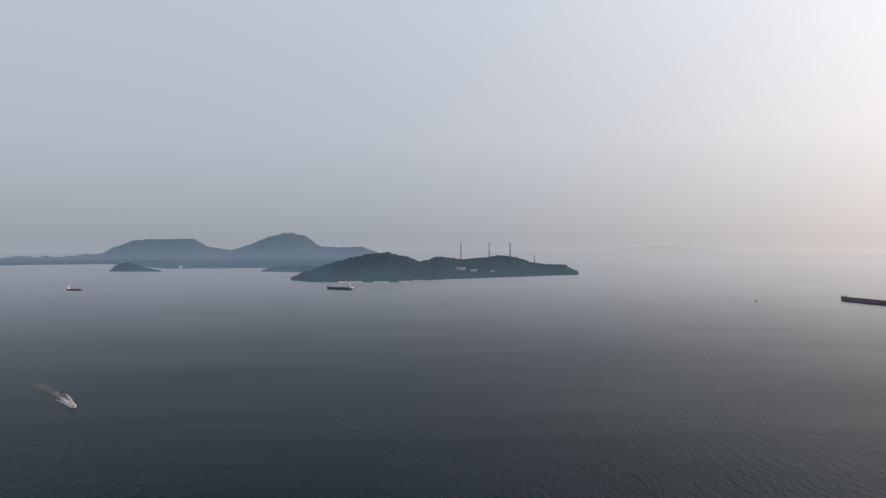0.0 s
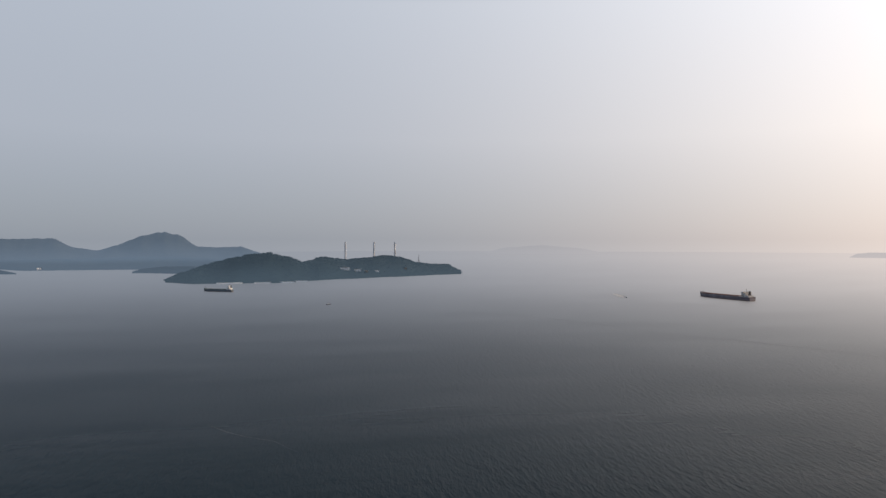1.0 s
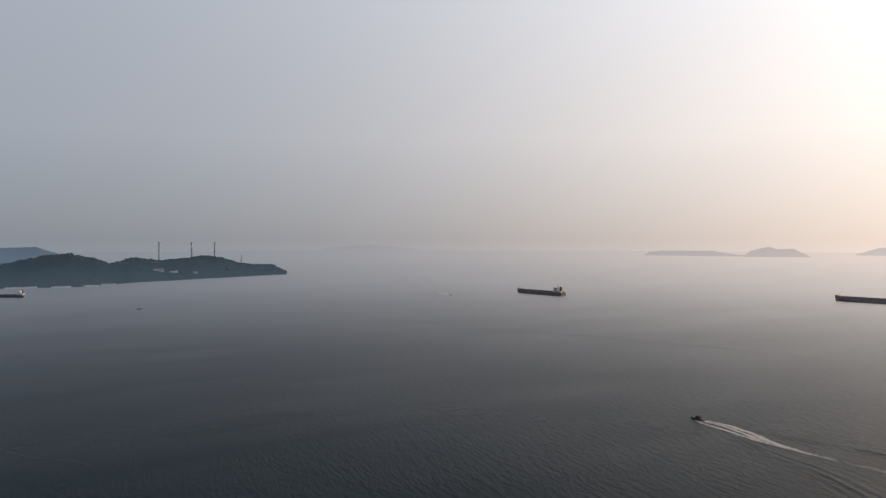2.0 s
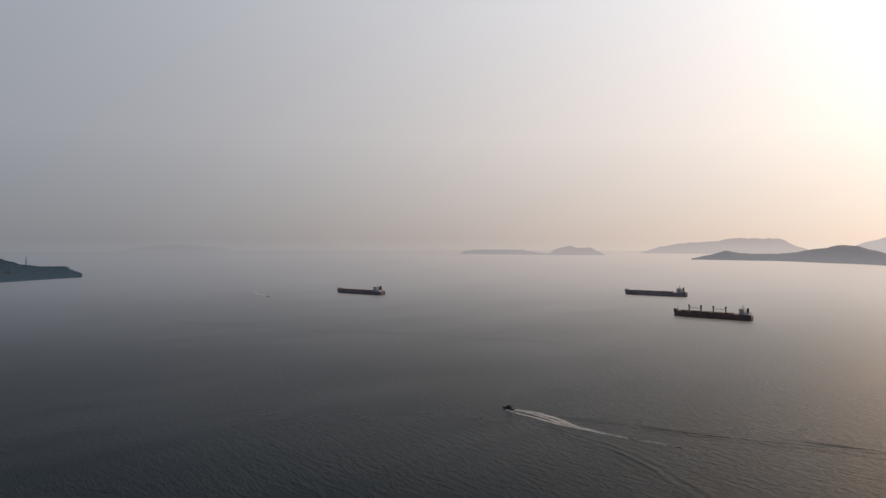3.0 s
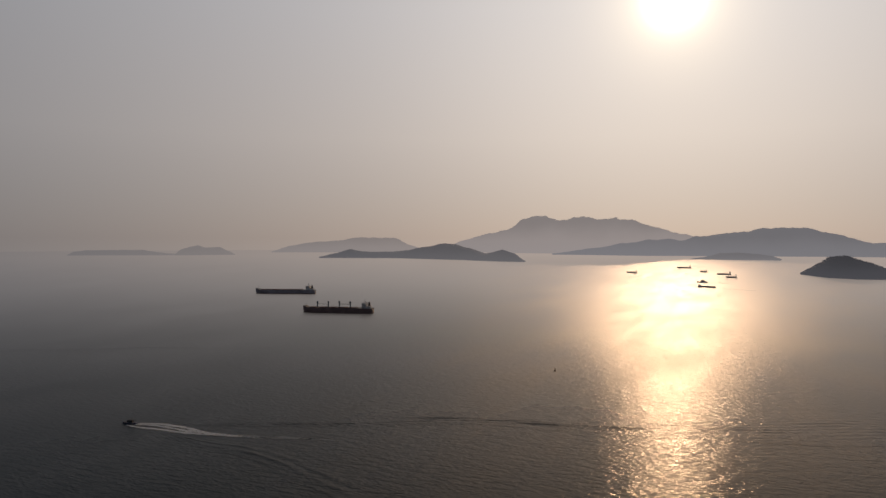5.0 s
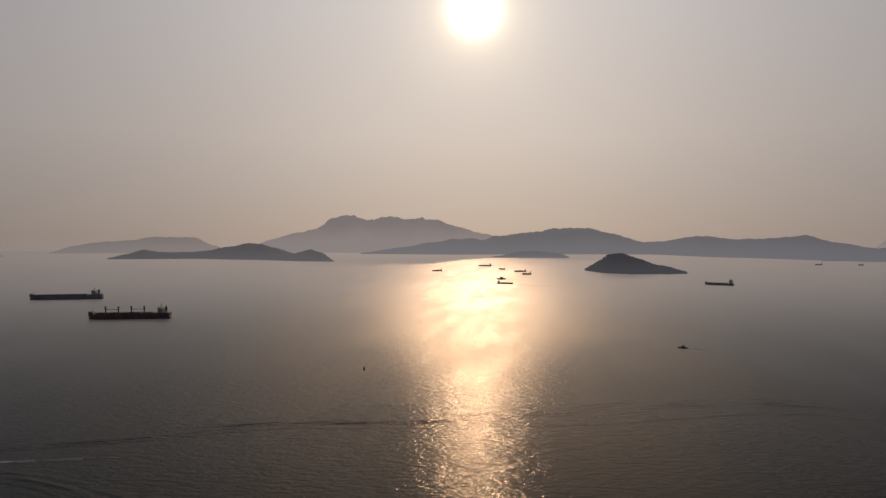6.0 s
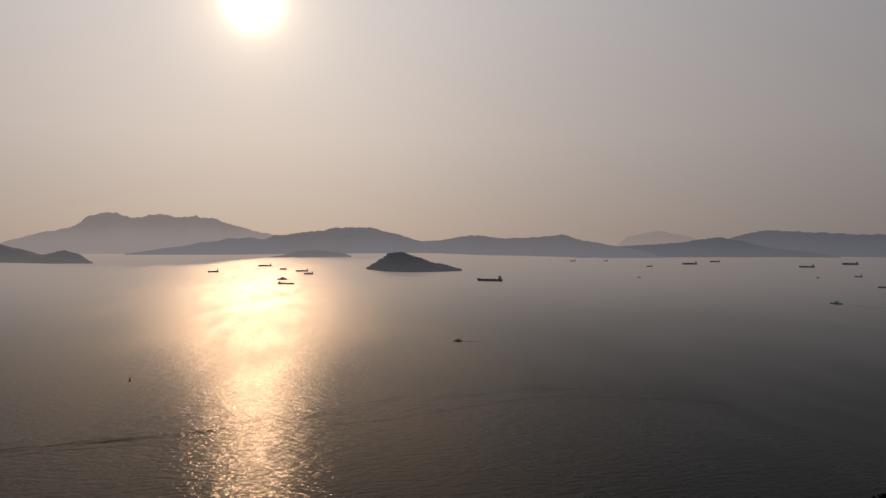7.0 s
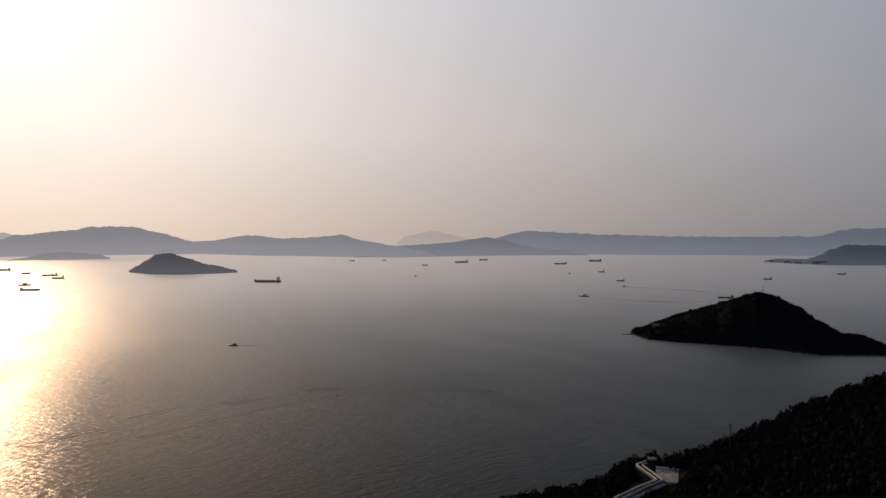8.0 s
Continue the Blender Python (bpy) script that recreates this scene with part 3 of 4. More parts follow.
def build_hillside():
    verts, faces = [], []
    nb, nr = 240, 60
    for i in range(nb + 1):
        b = -215 + 94 * i / nb
        for j in range(nr + 1):
            r = 60 + 700 * j / nr
            verts.append(at(b, r, hillside(b, r)))
    for i in range(nb):
        for j in range(nr):
            k = i * (nr + 1) + j
            faces.append((k, k + nr + 1, k + nr + 2, k + 1))
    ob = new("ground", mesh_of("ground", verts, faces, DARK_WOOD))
    tagged(ob, "dark steep hillside falling to the sea", "hillside", kind="structure")


build_hillside()

# The zigzag road with its parapets, on the hill's shoulder: places along its middle.
ROAD = [at(-134.05, 418, 50.2), at(-135.9, 441, 50.3), at(-137.35, 458, 50.4), at(-136.6, 470, 50.5), at(-135.75, 484, 50.6), at(-136.5, 493, 50.7)]


def near_road(x, y, gap):
    p = Vector((x, y))
    for a, b in zip(ROAD, ROAD[1:]):
        a2, b2 = a.xy, b.xy
        k = max(0, min(1, (p - a2).dot(b2 - a2) / (b2 - a2).length_squared))
        if (p - a2.lerp(b2, k)).length < gap:
            return True
    return False


YARD = at(-138.15, 470, 50.0)
rng = random.Random(21)
places = []
for _ in range(4600):
    b, r = rng.uniform(-165, -122.5), rng.uniform(240, 540)
    if rng.random() < 0.3:
        r = rng.uniform(462, 492)
    p = at(b, r, hillside(b, r))
    if near_road(p.x, p.y, 9) or (p.xy - YARD.xy).length < 15 or p.z < 1:
        continue
    if -139.3 < b < -133.6 and 395 < r < 462 and p.z > 30 and rng.random() < 0.8:
        k = 0.45
    else:
        k = rng.choice((0.55, 0.7, 0.85, 1.0, 1.25, 1.6)) * rng.uniform(0.85, 1.15)
    places.append((p.x, p.y, p.z - 0.5, 3.7 * k * rng.uniform(0.85, 1.2), 6.2 * k))
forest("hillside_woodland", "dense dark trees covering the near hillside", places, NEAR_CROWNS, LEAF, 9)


# ---- ships ----
def hull_mesh(length, beam, free, castle, draught=1.5, blunt=0.82):
    """A ship's hull about its waterline: bow at +x, sheer at the bow, a raised forecastle, a rounded stern."""
    bm = bmesh.new()
    n, rings = 26, []
    for i in range(n + 1):
        u = i / n
        x = -length / 2 + length * u
        fore = max(0.0, (u - blunt) / (1 - blunt))
        aft = max(0.0, (0.07 - u) / 0.07)
        w = beam / 2 * (1 - fore ** 2.2) ** 0.8 * (1 - 0.28 * aft ** 2) if fore < 1 else beam * 0.02
        top = free + (castle if u > 0.945 else 0) + 0.22 * castle * max(0, (u - 0.75) / 0.25) ** 2
        low = w * (0.86 if fore == 0 else 0.86 - 0.5 * fore)
        rake = length * 0.022 * fore
        ring = [(x, -low * 0.8, -draught), (x + rake * 0.3, -low, 0.0), (x + rake, -w, free * 0.75), (x + rake, -w, top),
                (x + rake, w, top), (x + rake, w, free * 0.75), (x + rake * 0.3, low, 0.0), (x, low * 0.8, -draught)]
        rings.append([bm.verts.new(v) for v in ring])
    for a, b in zip(rings, rings[1:]):
        for k in range(8):
            bm.faces.new((a[k], a[(k + 1) % 8], b[(k + 1) % 8], b[k]))
    bm.faces.new(rings[0][::-1])
    bm.faces.new(rings[-1])
    bmesh.ops.recalc_face_normals(bm, faces=bm.faces)
    return bm


def deckhouse(ship, x, beam, free, levels, long, mat):
    """The stern accommodation: stepped decks with window bands, bridge wings, mast."""
    step = 2.9
    body = box(bmesh.new(), x - long / 2, x + long / 2, -beam * 0.42, beam * 0.42, free - 0.3, free + step * levels, 0.25)
    house = part("deckhouse", body, mat, ship, "pale painted accommodation block")
    for k in range(levels):
        z = free + step * k + 1.3
        bm = box(bmesh.new(), x + long / 2 - 0.05, x + long / 2 + 0.06, -beam * 0.38, beam * 0.38, z, z + 0.9)
        for s in (-1, 1):
            box(bm, x - long * 0.42, x + long * 0.42, s * beam * 0.42 - 0.06, s * beam * 0.42 + 0.06, z, z + 0.9)
        part("window_band", bm, GLASS, house, "row of dark windows")
    top = free + step * levels
    bridge = part("bridge", box(bmesh.new(), x - long * 0.3, x + long * 0.5, -beam * 0.5, beam * 0.5, top, top + 3.0, 0.3, 0.95), mat, ship, "bridge with open wings")
    part("bridge_windows", box(bmesh.new(), x + long * 0.5 - 0.2, x + long * 0.5 + 0.1, -beam * 0.45, beam * 0.45, top + 1.2, top + 2.3), GLASS, bridge, "dark bridge windows")
    k = min(1.0, beam / 28)
    mast = rod(bmesh.new(), (x, 0, top + 2.9), (x, 0, top + 3 + 10 * k), 0.55 * k, 0.25 * k)
    rod(mast, (x, -2.5 * k, top + 3 + 6.5 * k), (x, 2.5 * k, top + 3 + 6.5 * k), 0.2 * k)
    rod(mast, (x - 1, 0, top + 3 + 4 * k), (x + 1.5, 0, top + 3 + 4 * k), 0.3 * k)
    part("radar_mast", mast, DARK_STEEL, ship, "dark radar mast")


def cargo_ship(kind_name, label, stern, bow, beam, free, hull, house, cranes=(), hatches=7, levels=5, group="ships at anchor", trim=4.2):
    """A ship from its stern to its bow, both on the water: hull, hatches, deckhouse, funnel, cranes."""
    way = bow - stern
    way.z = 0
    length = way.length
    mid = (stern + bow) / 2
    mid.z = sea_level(math.hypot(mid.x, mid.y))
    m = Matrix.Translation(mid) @ Matrix.Rotation(math.atan2(way.y, way.x), 4, "Z")
    ship = thing(kind_name, label, "ship", group, m=m)
    part("hull", hull_mesh(length, beam, free, trim), hull, ship)
    band = hull_mesh(length * 1.0015, beam * 1.012, free * 0.16, 0.0, 0.6)
    part("boot_topping", band, HULL_RED, ship, "red painted waterline band")
    h0, h1 = -0.28 * length, 0.43 * length
    size = (h1 - h0) / hatches
    for k in range(hatches):
        a = h0 + k * size
        bm = box(bmesh.new(), a + size * 0.1, a + size * 0.9, -beam * 0.32, beam * 0.32, free - 0.1, free + 1.9, 0.3)
        for i in range(1, 4):
            box(bm, a + size * (0.1 + 0.2 * i) - 0.15, a + size * (0.1 + 0.2 * i) + 0.15, -beam * 0.32, beam * 0.32, free + 1.9, free + 2.15)
        part("hatch_cover", bm, DECK_GREEN if hull is HULL_GREY else DECK, ship)
    x = -0.385 * length
    deckhouse(ship, x, beam, free, levels, length * 0.065, house)
    top = free + 2.9 * levels
    fx = -0.447 * length
    funnel = part("funnel", box(bmesh.new(), fx - length * 0.014, fx + length * 0.014, -beam * 0.11, beam * 0.11, free - 0.2, top + 4.5, 0.5, 0.8), DARK_STEEL, ship, "dark funnel")
    pipes = bmesh.new()
    for dy in (-1, 0, 1):
        rod(pipes, (fx, dy, top + 4.3), (fx - 0.5, dy, top + 6.3), 0.35)
    part("exhaust_pipe", pipes, DARK_STEEL, funnel)
    part("poop_house", box(bmesh.new(), -0.475 * length, -0.41 * length, -beam * 0.36, beam * 0.36, free - 0.2, free + 5.2, 0.3), house, ship)
    fore = rod(bmesh.new(), (0.468 * length, 0, free + trim - 0.3), (0.468 * length, 0, free + trim + 9 * min(1, beam / 28)), 0.4, 0.2)
    rod(fore, (0.468 * length, -1.4, free + trim + 6 * min(1, beam / 28)), (0.468 * length, 1.4, free + trim + 6 * min(1, beam / 28)), 0.15)
    part("foremast", fore, DARK_STEEL, ship)
    for k, (u, reach) in enumerate(cranes):
        cx = length / 2 - u * length
        post = rod(bmesh.new(), (cx, 0, free - 0.2), (cx, 0, free + 16.5), 1.7, 1.45, 10)
        box(post, cx - 1.9, cx + 1.9, -1.9, 1.9, free + 12.0, free + 17.5, 0.3)
        crane = part("crane", post, BUFF if house is BUFF else HULL_GREY, ship, "deck crane")
        if reach:
            jib = bmesh.new()
            end = cx - reach * length
            for dy in (-0.8, 0.8):
                rod(jib, (cx, dy, free + 10.2), (end, dy * 0.5, free + 9.2), 0.45, 0.35, 6)
            for i in range(7):
                q = cx + (end - cx) * i / 7
                rod(jib, (q, -0.75, free + 10.1), (cx + (end - cx) * (i + 1) / 7, 0.6, free + 9.6), 0.14, None, 4)
            part("jib", jib, DARK_STEEL, crane, "lowered lattice jib")
    rail = bmesh.new()
    for s in (-1, 1):
        rod(rail, (-0.46 * length, s * beam * 0.485, free + 1.1), (0.30 * length, s * beam * 0.485, free + 1.1), 0.07, None, 4)
        for i in range(24):
            q = -0.46 * length + 0.76 * length * i / 23
            rod(rail, (q, s * beam * 0.485, free - 0.1), (q, s * beam * 0.485, free + 1.15), 0.06, None, 4)
    part("railing", rail, STEEL, ship)
    return ship


def wet(bearing, r):
    return at(bearing, r, 0)


cargo_ship("bulk_carrier", "long dark bulk carrier riding high at anchor", wet(-33.56, 2505), wet(-29.92, 2650), 38, 13, HULL_DARK, BUFF, hatches=9, levels=5)
cargo_ship("bulk_carrier", "long dark bulk carrier with a stern house, at anchor", wet(-57.87, 2560), wet(-53.29, 2620), 32, 15, HULL_DARK, BUFF, hatches=8, levels=4)
cargo_ship("geared_bulk_carrier", "red-brown bulk carrier with four deck cranes at anchor", wet(-62.55, 1878), wet(-57.02, 1935), 30, 14.5, HULL_RED, GREY_PAINT,
           cranes=((0.19, 0.155), (0.35, 0), (0.51, 0.155), (0.67, 0)), hatches=5, levels=4)
cargo_ship("tanker", "dark laden tanker riding low beside the islet", wet(-106.73, 3090), wet(-104.73, 3110), 24, 8, HULL_DARK, BUFF, hatches=6, levels=4)
cargo_ship("container_feeder", "slate-grey cargo ship with a white stern house at anchor", wet(7.38, 2800), wet(9.46, 2866), 20, 9, HULL_GREY, WHITE, hatches=6, levels=4)
cargo_ship("coaster", "small dark coaster with a tall white house", wet(28.47, 3094), wet(27.49, 3060), 12, 5, HULL_DARK, WHITE, hatches=3, levels=4, trim=1.5)
for b0, r0, b1, r1, hull, lv in ((-83.93, 3590, -83.14, 3592, HULL_DARK, 2), (-87.98, 3849, -86.96, 3847, HULL_RED, 2), (-89.14, 3677, -88.63, 3676, HULL_DARK, 1),
                                 (-90.85, 3574, -89.88, 3571, HULL_RED, 2), (-91.26, 3446, -90.52, 3443, HULL_RED, 2), (-88.49, 3015, -89.74, 2991, HULL_DARK, 1)):
    cargo_ship("coaster", "small dark coaster silhouetted on glittering water", wet(b0, r0), wet(b1, r1), 11, 4.2, hull, BUFF, hatches=3, levels=lv, group="coasters in the strait", trim=1.2)
for b0, r0, b1, r1, free, lv in (
        (-112.65, 4085, -112.2, 4082, 3, 1), (-115.2, 4105, -114.9, 4103, 3, 1), (-121.95, 3981, -120.88, 3971, 7, 2), (-123.58, 4121, -122.89, 4115, 5, 1), (-118.64, 3834, -118.17, 3830, 3, 1), (-130.02, 3916, -129.02, 3911, 6, 2),
        (-132.75, 4089, -131.77, 4084, 8, 1), (-132.98, 3540, -132.53, 3537, 3, 2), (-134.56, 3153, -133.95, 3147, 3.5, 1), (-145.27, 3353, -144.70, 3345, 3.5, 1), (-150.05, 3633, -149.49, 3624, 3, 1)):
    cargo_ship("cargo_ship", "small hazy grey cargo ship in the far roadstead", wet(b0, r0), wet(b1, r1), 12, free, HAZED_HULL, HAZED_HULL, hatches=4, levels=lv, group="ships in the far roadstead", trim=1.2)
cargo_ship("barge", "long low dark barge behind the wooded island", wet(-142.63, 2482), wet(-141.55, 2463), 10, 3.5, HULL_DARK, HULL_DARK, hatches=4, levels=1, group="ships in the far roadstead", trim=1.2)


# ---- small craft ----
def motorboat(label, bearing, r, heading, length=14.0, cabin=WHITE, hull=HULL_DARK, name="motorboat"):
    """A cabin boat; heading in degrees from +x."""
    p = at(bearing, r, sea_level(r))
    boat = thing(name, label, "boat", "small craft", m=Matrix.Translation(p) @ Matrix.Rotation(radians(heading), 4, "Z"))
    beam, free = length * 0.28, length * 0.10
    part("hull", hull_mesh(length, beam, free, free * 0.35, 0.4, 0.5), hull, boat)
    part("cabin", box(bmesh.new(), -length * 0.22, length * 0.16, -beam * 0.36, beam * 0.36, free - 0.05, free + length * 0.13, 0.12, 0.85), cabin, boat, "small cabin")
    part("windscreen", box(bmesh.new(), length * 0.10, length * 0.19, -beam * 0.3, beam * 0.3, free + length * 0.055, free + length * 0.115, 0.05, 0.9), GLASS, boat)
    canopy = box(bmesh.new(), -length * 0.32, length * 0.08, -beam * 0.4, beam * 0.4, free + length * 0.15, free + length * 0.165, 0.03)
    for sx in (-0.3, 0.05):
        for sy in (-0.36, 0.36):
            rod(canopy, (length * sx, beam * sy, free - 0.05), (length * sx, beam * sy, free + length * 0.155), 0.05, None, 5)
    part("canopy", canopy, DARK_STEEL, boat)
    part("mast", rod(bmesh.new(), (-length * 0.1, 0, free + length * 0.16), (-length * 0.1, 0, free + length * 0.30), 0.06, 0.03, 5), DARK_STEEL, boat)
    return boat


def ribbon(name, label, line, widths, mat, lift=0.15, ridge=0.0, waves=1, kind="stuff", steps=60, seed=1.0, ragged=0.0, thin=False, slant=0.0):
    """A long strip on the water along a bent line. ridge: height of its waves; waves: how many crests lie across it."""
    total = [0.0]
    for a, b in zip(line, line[1:]):
        total.append(total[-1] + (b - a).length)
    xs = [(s, p.x) for s, p in zip(total, line)]
    ys = [(s, p.y) for s, p in zip(total, line)]
    ws = [(s * total[-1], w) for s, w in widths]
    n = max(2, 8 * waves) if ridge else 8
    verts, faces = [], []
    bend = 0.45 * total[-1] / len(line) if ridge else 0.0

    def place(s):
        """The line's course at s, with its corners rounded off."""
        reach = min(bend, s, max(0.0, total[-1] - s))
        few = [s + reach * k / 4 for k in range(-4, 5)]
        return Vector((sum(smooth_line(xs, v) for v in few) / 9, sum(smooth_line(ys, v) for v in few) / 9, 0))
    for i in range(steps + 1):
        s = total[-1] * i / steps
        p = place(s)
        q = place(min(s + 1, total[-1]))
        if (q - p).length < 1e-6:
            q, p0 = p, place(s - 1)
            side = (q - p0).normalized().cross(Vector((0, 0, 1)))
        else:
            side = (q - p).normalized().cross(Vector((0, 0, 1)))
        w = smooth_line(ws, s)
        for j in range(n + 1):
            k = j / n - 0.5
            edge = ragged * w * noise.noise((s * 0.12, k * 5, seed))
            v = p + side * (k * w + edge)
            fade = math.cos(k * math.pi) ** 2 * min(1, 6 * i / steps + 0.1, 4 * (1 - i / steps))
            fade *= max(0.3, min(1.0, 0.6 + 1.2 * noise.noise((s * 0.016, k * 5.0, seed + 7))))
            v.z = sea_level(v.xy.length) + lift + (ridge * fade * (1 + math.sin(k * waves * 2 * math.pi + slant * s + 1.2 * noise.noise((s * 0.012, k * 2.0, seed)))) if ridge else 0)
            verts.append(v)
    for i in range(steps):
        for j in range(n):
            if thin:
                c = noise.noise((i * 0.55, j * 0.9, seed)) + 0.5 * noise.noise((i * 1.7, j * 2.1, seed + 4))
                if c > 1.0 - 1.1 * (i / steps) ** 1.5 + (0.15 if 0 < j < n - 1 else 0.0) and i > 1:
                    continue
            k = i * (n + 1) + j
            faces.append((k, k + 1, k + n + 2, k + n + 1))
    ob = new(name, mesh_of(name, verts, faces, mat))
    return tagged(ob, label, "wake", kind=kind)


def bearing_line(*pairs):
    return [at(b, r) for b, r in pairs]


# The motorboat that crosses below, with its foam and the two arms of its wake.
motorboat("dark motorboat under way with a canopy and long wake", -43.95, 836, 102.0, 17.0, cabin=DARK_STEEL)
FOAM_LINES = (((-44.2, 833), (-45.3, 828), (-46.3, 819), (-48.0, 793), (-49.2, 768), (-51.2, 747), (-53.4, 733)),
              ((-43.7, 830), (-44.5, 816), (-46.0, 798), (-47.7, 775), (-50.2, 754), (-51.8, 741)),
              ((-44.3, 829), (-45.3, 821), (-46.5, 804), (-48.0, 780), (-49.9, 759)))
for k, (line, w) in enumerate(zip(FOAM_LINES, (6.5, 5.0, 5.5))):
    ribbon("foam_trail", "white foam trail behind the motorboat", bearing_line(*line), [(0, 3.0), (0.25, w), (0.75, w), (1, 2.5)], FOAM, ridge=0.10, waves=2, steps=200, ragged=0.25, thin=True, seed=2.5 + k, lift=0.2 + 0.05 * k)
ribbon("foam_trail", "faint smooth fading trail behind the motorboat's foam", bearing_line((-49.2, 764), (-53.2, 736), (-56.8, 719), (-60.2, 703)), [(0, 6), (0.6, 7), (1, 0.4)], FADED_FOAM, steps=160, ragged=0.45, seed=19.5, lift=0.12)
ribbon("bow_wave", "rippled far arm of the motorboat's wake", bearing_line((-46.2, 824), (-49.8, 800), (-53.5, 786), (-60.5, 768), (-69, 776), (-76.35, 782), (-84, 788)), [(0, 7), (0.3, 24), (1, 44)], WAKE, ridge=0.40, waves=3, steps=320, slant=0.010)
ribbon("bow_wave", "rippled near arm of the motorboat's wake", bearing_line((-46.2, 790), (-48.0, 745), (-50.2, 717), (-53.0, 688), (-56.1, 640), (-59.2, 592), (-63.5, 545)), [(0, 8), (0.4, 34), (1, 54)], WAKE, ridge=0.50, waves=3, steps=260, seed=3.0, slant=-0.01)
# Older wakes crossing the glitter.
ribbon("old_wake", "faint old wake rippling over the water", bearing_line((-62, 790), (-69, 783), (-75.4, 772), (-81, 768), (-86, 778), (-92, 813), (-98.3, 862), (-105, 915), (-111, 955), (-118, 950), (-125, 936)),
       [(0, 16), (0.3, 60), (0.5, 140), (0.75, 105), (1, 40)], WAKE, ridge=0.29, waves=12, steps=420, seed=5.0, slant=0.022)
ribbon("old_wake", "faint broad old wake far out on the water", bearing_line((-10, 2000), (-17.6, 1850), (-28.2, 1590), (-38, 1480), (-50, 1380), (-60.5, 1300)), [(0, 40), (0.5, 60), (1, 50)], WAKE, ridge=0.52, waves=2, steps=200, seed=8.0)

motorboat("white speedboat throwing up spray", 28.09, 956, -50.0, 9.5, name="speedboat", hull=WHITE)
SPRAY = (((28.05, 954), (28.3, 968), (28.7, 990), (29.2, 1012)), ((28.03, 957), (28.15, 980), (28.35, 1015), (28.6, 1052)), ((28.1, 955), (28.3, 975), (28.6, 1000), (28.95, 1030)))
for k, (line, w) in enumerate(zip(SPRAY, (5.0, 4.0, 6.0))):
    ribbon("spray", "white spray and foam of the speedboat", bearing_line(*line), [(0, 4.5), (0.3, w), (0.7, w * 0.8), (1, 0.8)], FOAM, ridge=0.6, waves=2, steps=120, ragged=0.4, thin=True, seed=6.0 + k, lift=0.45 - 0.1 * k)
ribbon("foam_trail", "faint fading foam behind the speedboat", bearing_line((28.3, 980), (28.9, 1030), (29.6, 1085), (30.4, 1145)), [(0, 7), (0.5, 13), (1, 18)], FADED_FOAM, steps=160, ragged=0.3, thin=True, seed=9.5, lift=0.12)
motorboat("small fast boat with a short white wake", -24.32, 2507, -98.0, 14.0, hull=HULL_DARK)
ribbon("foam_trail", "short pale foam trail", bearing_line((-24.25, 2512), (-23.9, 2570), (-23.3, 2680)), [(0, 10), (0.4, 20), (1, 10)], FOAM, ridge=0.3, waves=1, steps=60, thin=True, ragged=0.15, seed=9.0)
motorboat("small dark boat lying off the headland", -0.11, 2202, 10.0, 16.0)
motorboat("small white boat lying far out", 25.81, 3066, 20.0, 16.0, hull=WHITE)
motorboat("dark fishing boat with a short wake", -103.1, 1354, 77.0, 17.0, hull=HULL_DARK, cabin=HULL_DARK)
ribbon("foam_trail", "thin wake behind the fishing boat", bearing_line((-103.6, 1350), (-104.5, 1345), (-105.6, 1338)), [(0, 2), (1, 4)], WAKE, ridge=0.3, waves=1, steps=40, seed=4.0)
motorboat("grey ferry heading across the strait", -131.42, 2404, 48.0, 32.0, name="ferry", hull=HULL_GREY)
motorboat("fast ferry with a long white wake", -134.52, 2872, 46.0, 26.0, name="ferry", hull=WHITE)
motorboat("small launch among the anchored ships", -88.8, 3223, 100.0, 42.0, name="launch", hull=HULL_DARK, cabin=HULL_DARK)
motorboat("small launch in the roadstead", -117.63, 3320, 110.0, 20.0, name="launch")
motorboat("small launch in the roadstead", -130.23, 3463, 110.0, 20.0, name="launch")
ribbon("foam_trail", "thin pale wake behind a coaster", bearing_line((-89.0, 3222), (-90.0, 3203), (-91.1, 3182)), [(0, 4), (1, 7)], THIN_FOAM, steps=70, ragged=0.1, thin=True, seed=31.0)
ribbon("foam_trail", "thin pale wake behind a coaster", bearing_line((-89.9, 2985), (-91.0, 2945), (-92.6, 2896)), [(0, 4), (1, 7)], THIN_FOAM, steps=70, ragged=0.1, thin=True, seed=32.0)
ribbon("foam_trail", "long thin white wake of the fast ferry", bearing_line((-134.8, 2870), (-138.6, 2810), (-142.5, 2650), (-144.3, 2605)), [(0, 14), (0.5, 30), (1, 30)], FOAM, ridge=0.9, waves=2, steps=200, ragged=0.12, seed=12.0, lift=0.3)
ribbon("foam_trail", "long thin pale wake of the ferry", bearing_line((-132.5, 2370), (-135.2, 2293), (-140.7, 2247)), [(0, 8), (0.4, 18), (1, 16)], FOAM, ridge=0.8, waves=2, steps=200, ragged=0.12, seed=13.0, lift=0.3)

ribbon("foam_trail", "thin broken line of foam on open water", bearing_line((9.3, 808), (7.8, 769), (6.5, 747), (4.3, 723), (2.2, 676)), [(0, 0.7), (0.3, 0.5), (0.6, 0.4), (1, 0.15)], THIN_FOAM, steps=120, ragged=0.3, thin=True, seed=21.0, lift=0.1)
# A train of old waves from a passing boat, and a thin wake beside it.
ribbon("wave_train", "faint train of parallel waves on the open water", bearing_line((-20.0, 800), (-31, 520)), [(0, 120), (0.5, 180), (1, 160)], WAKE, ridge=0.12, waves=11, steps=90, seed=15.0, lift=0.05)
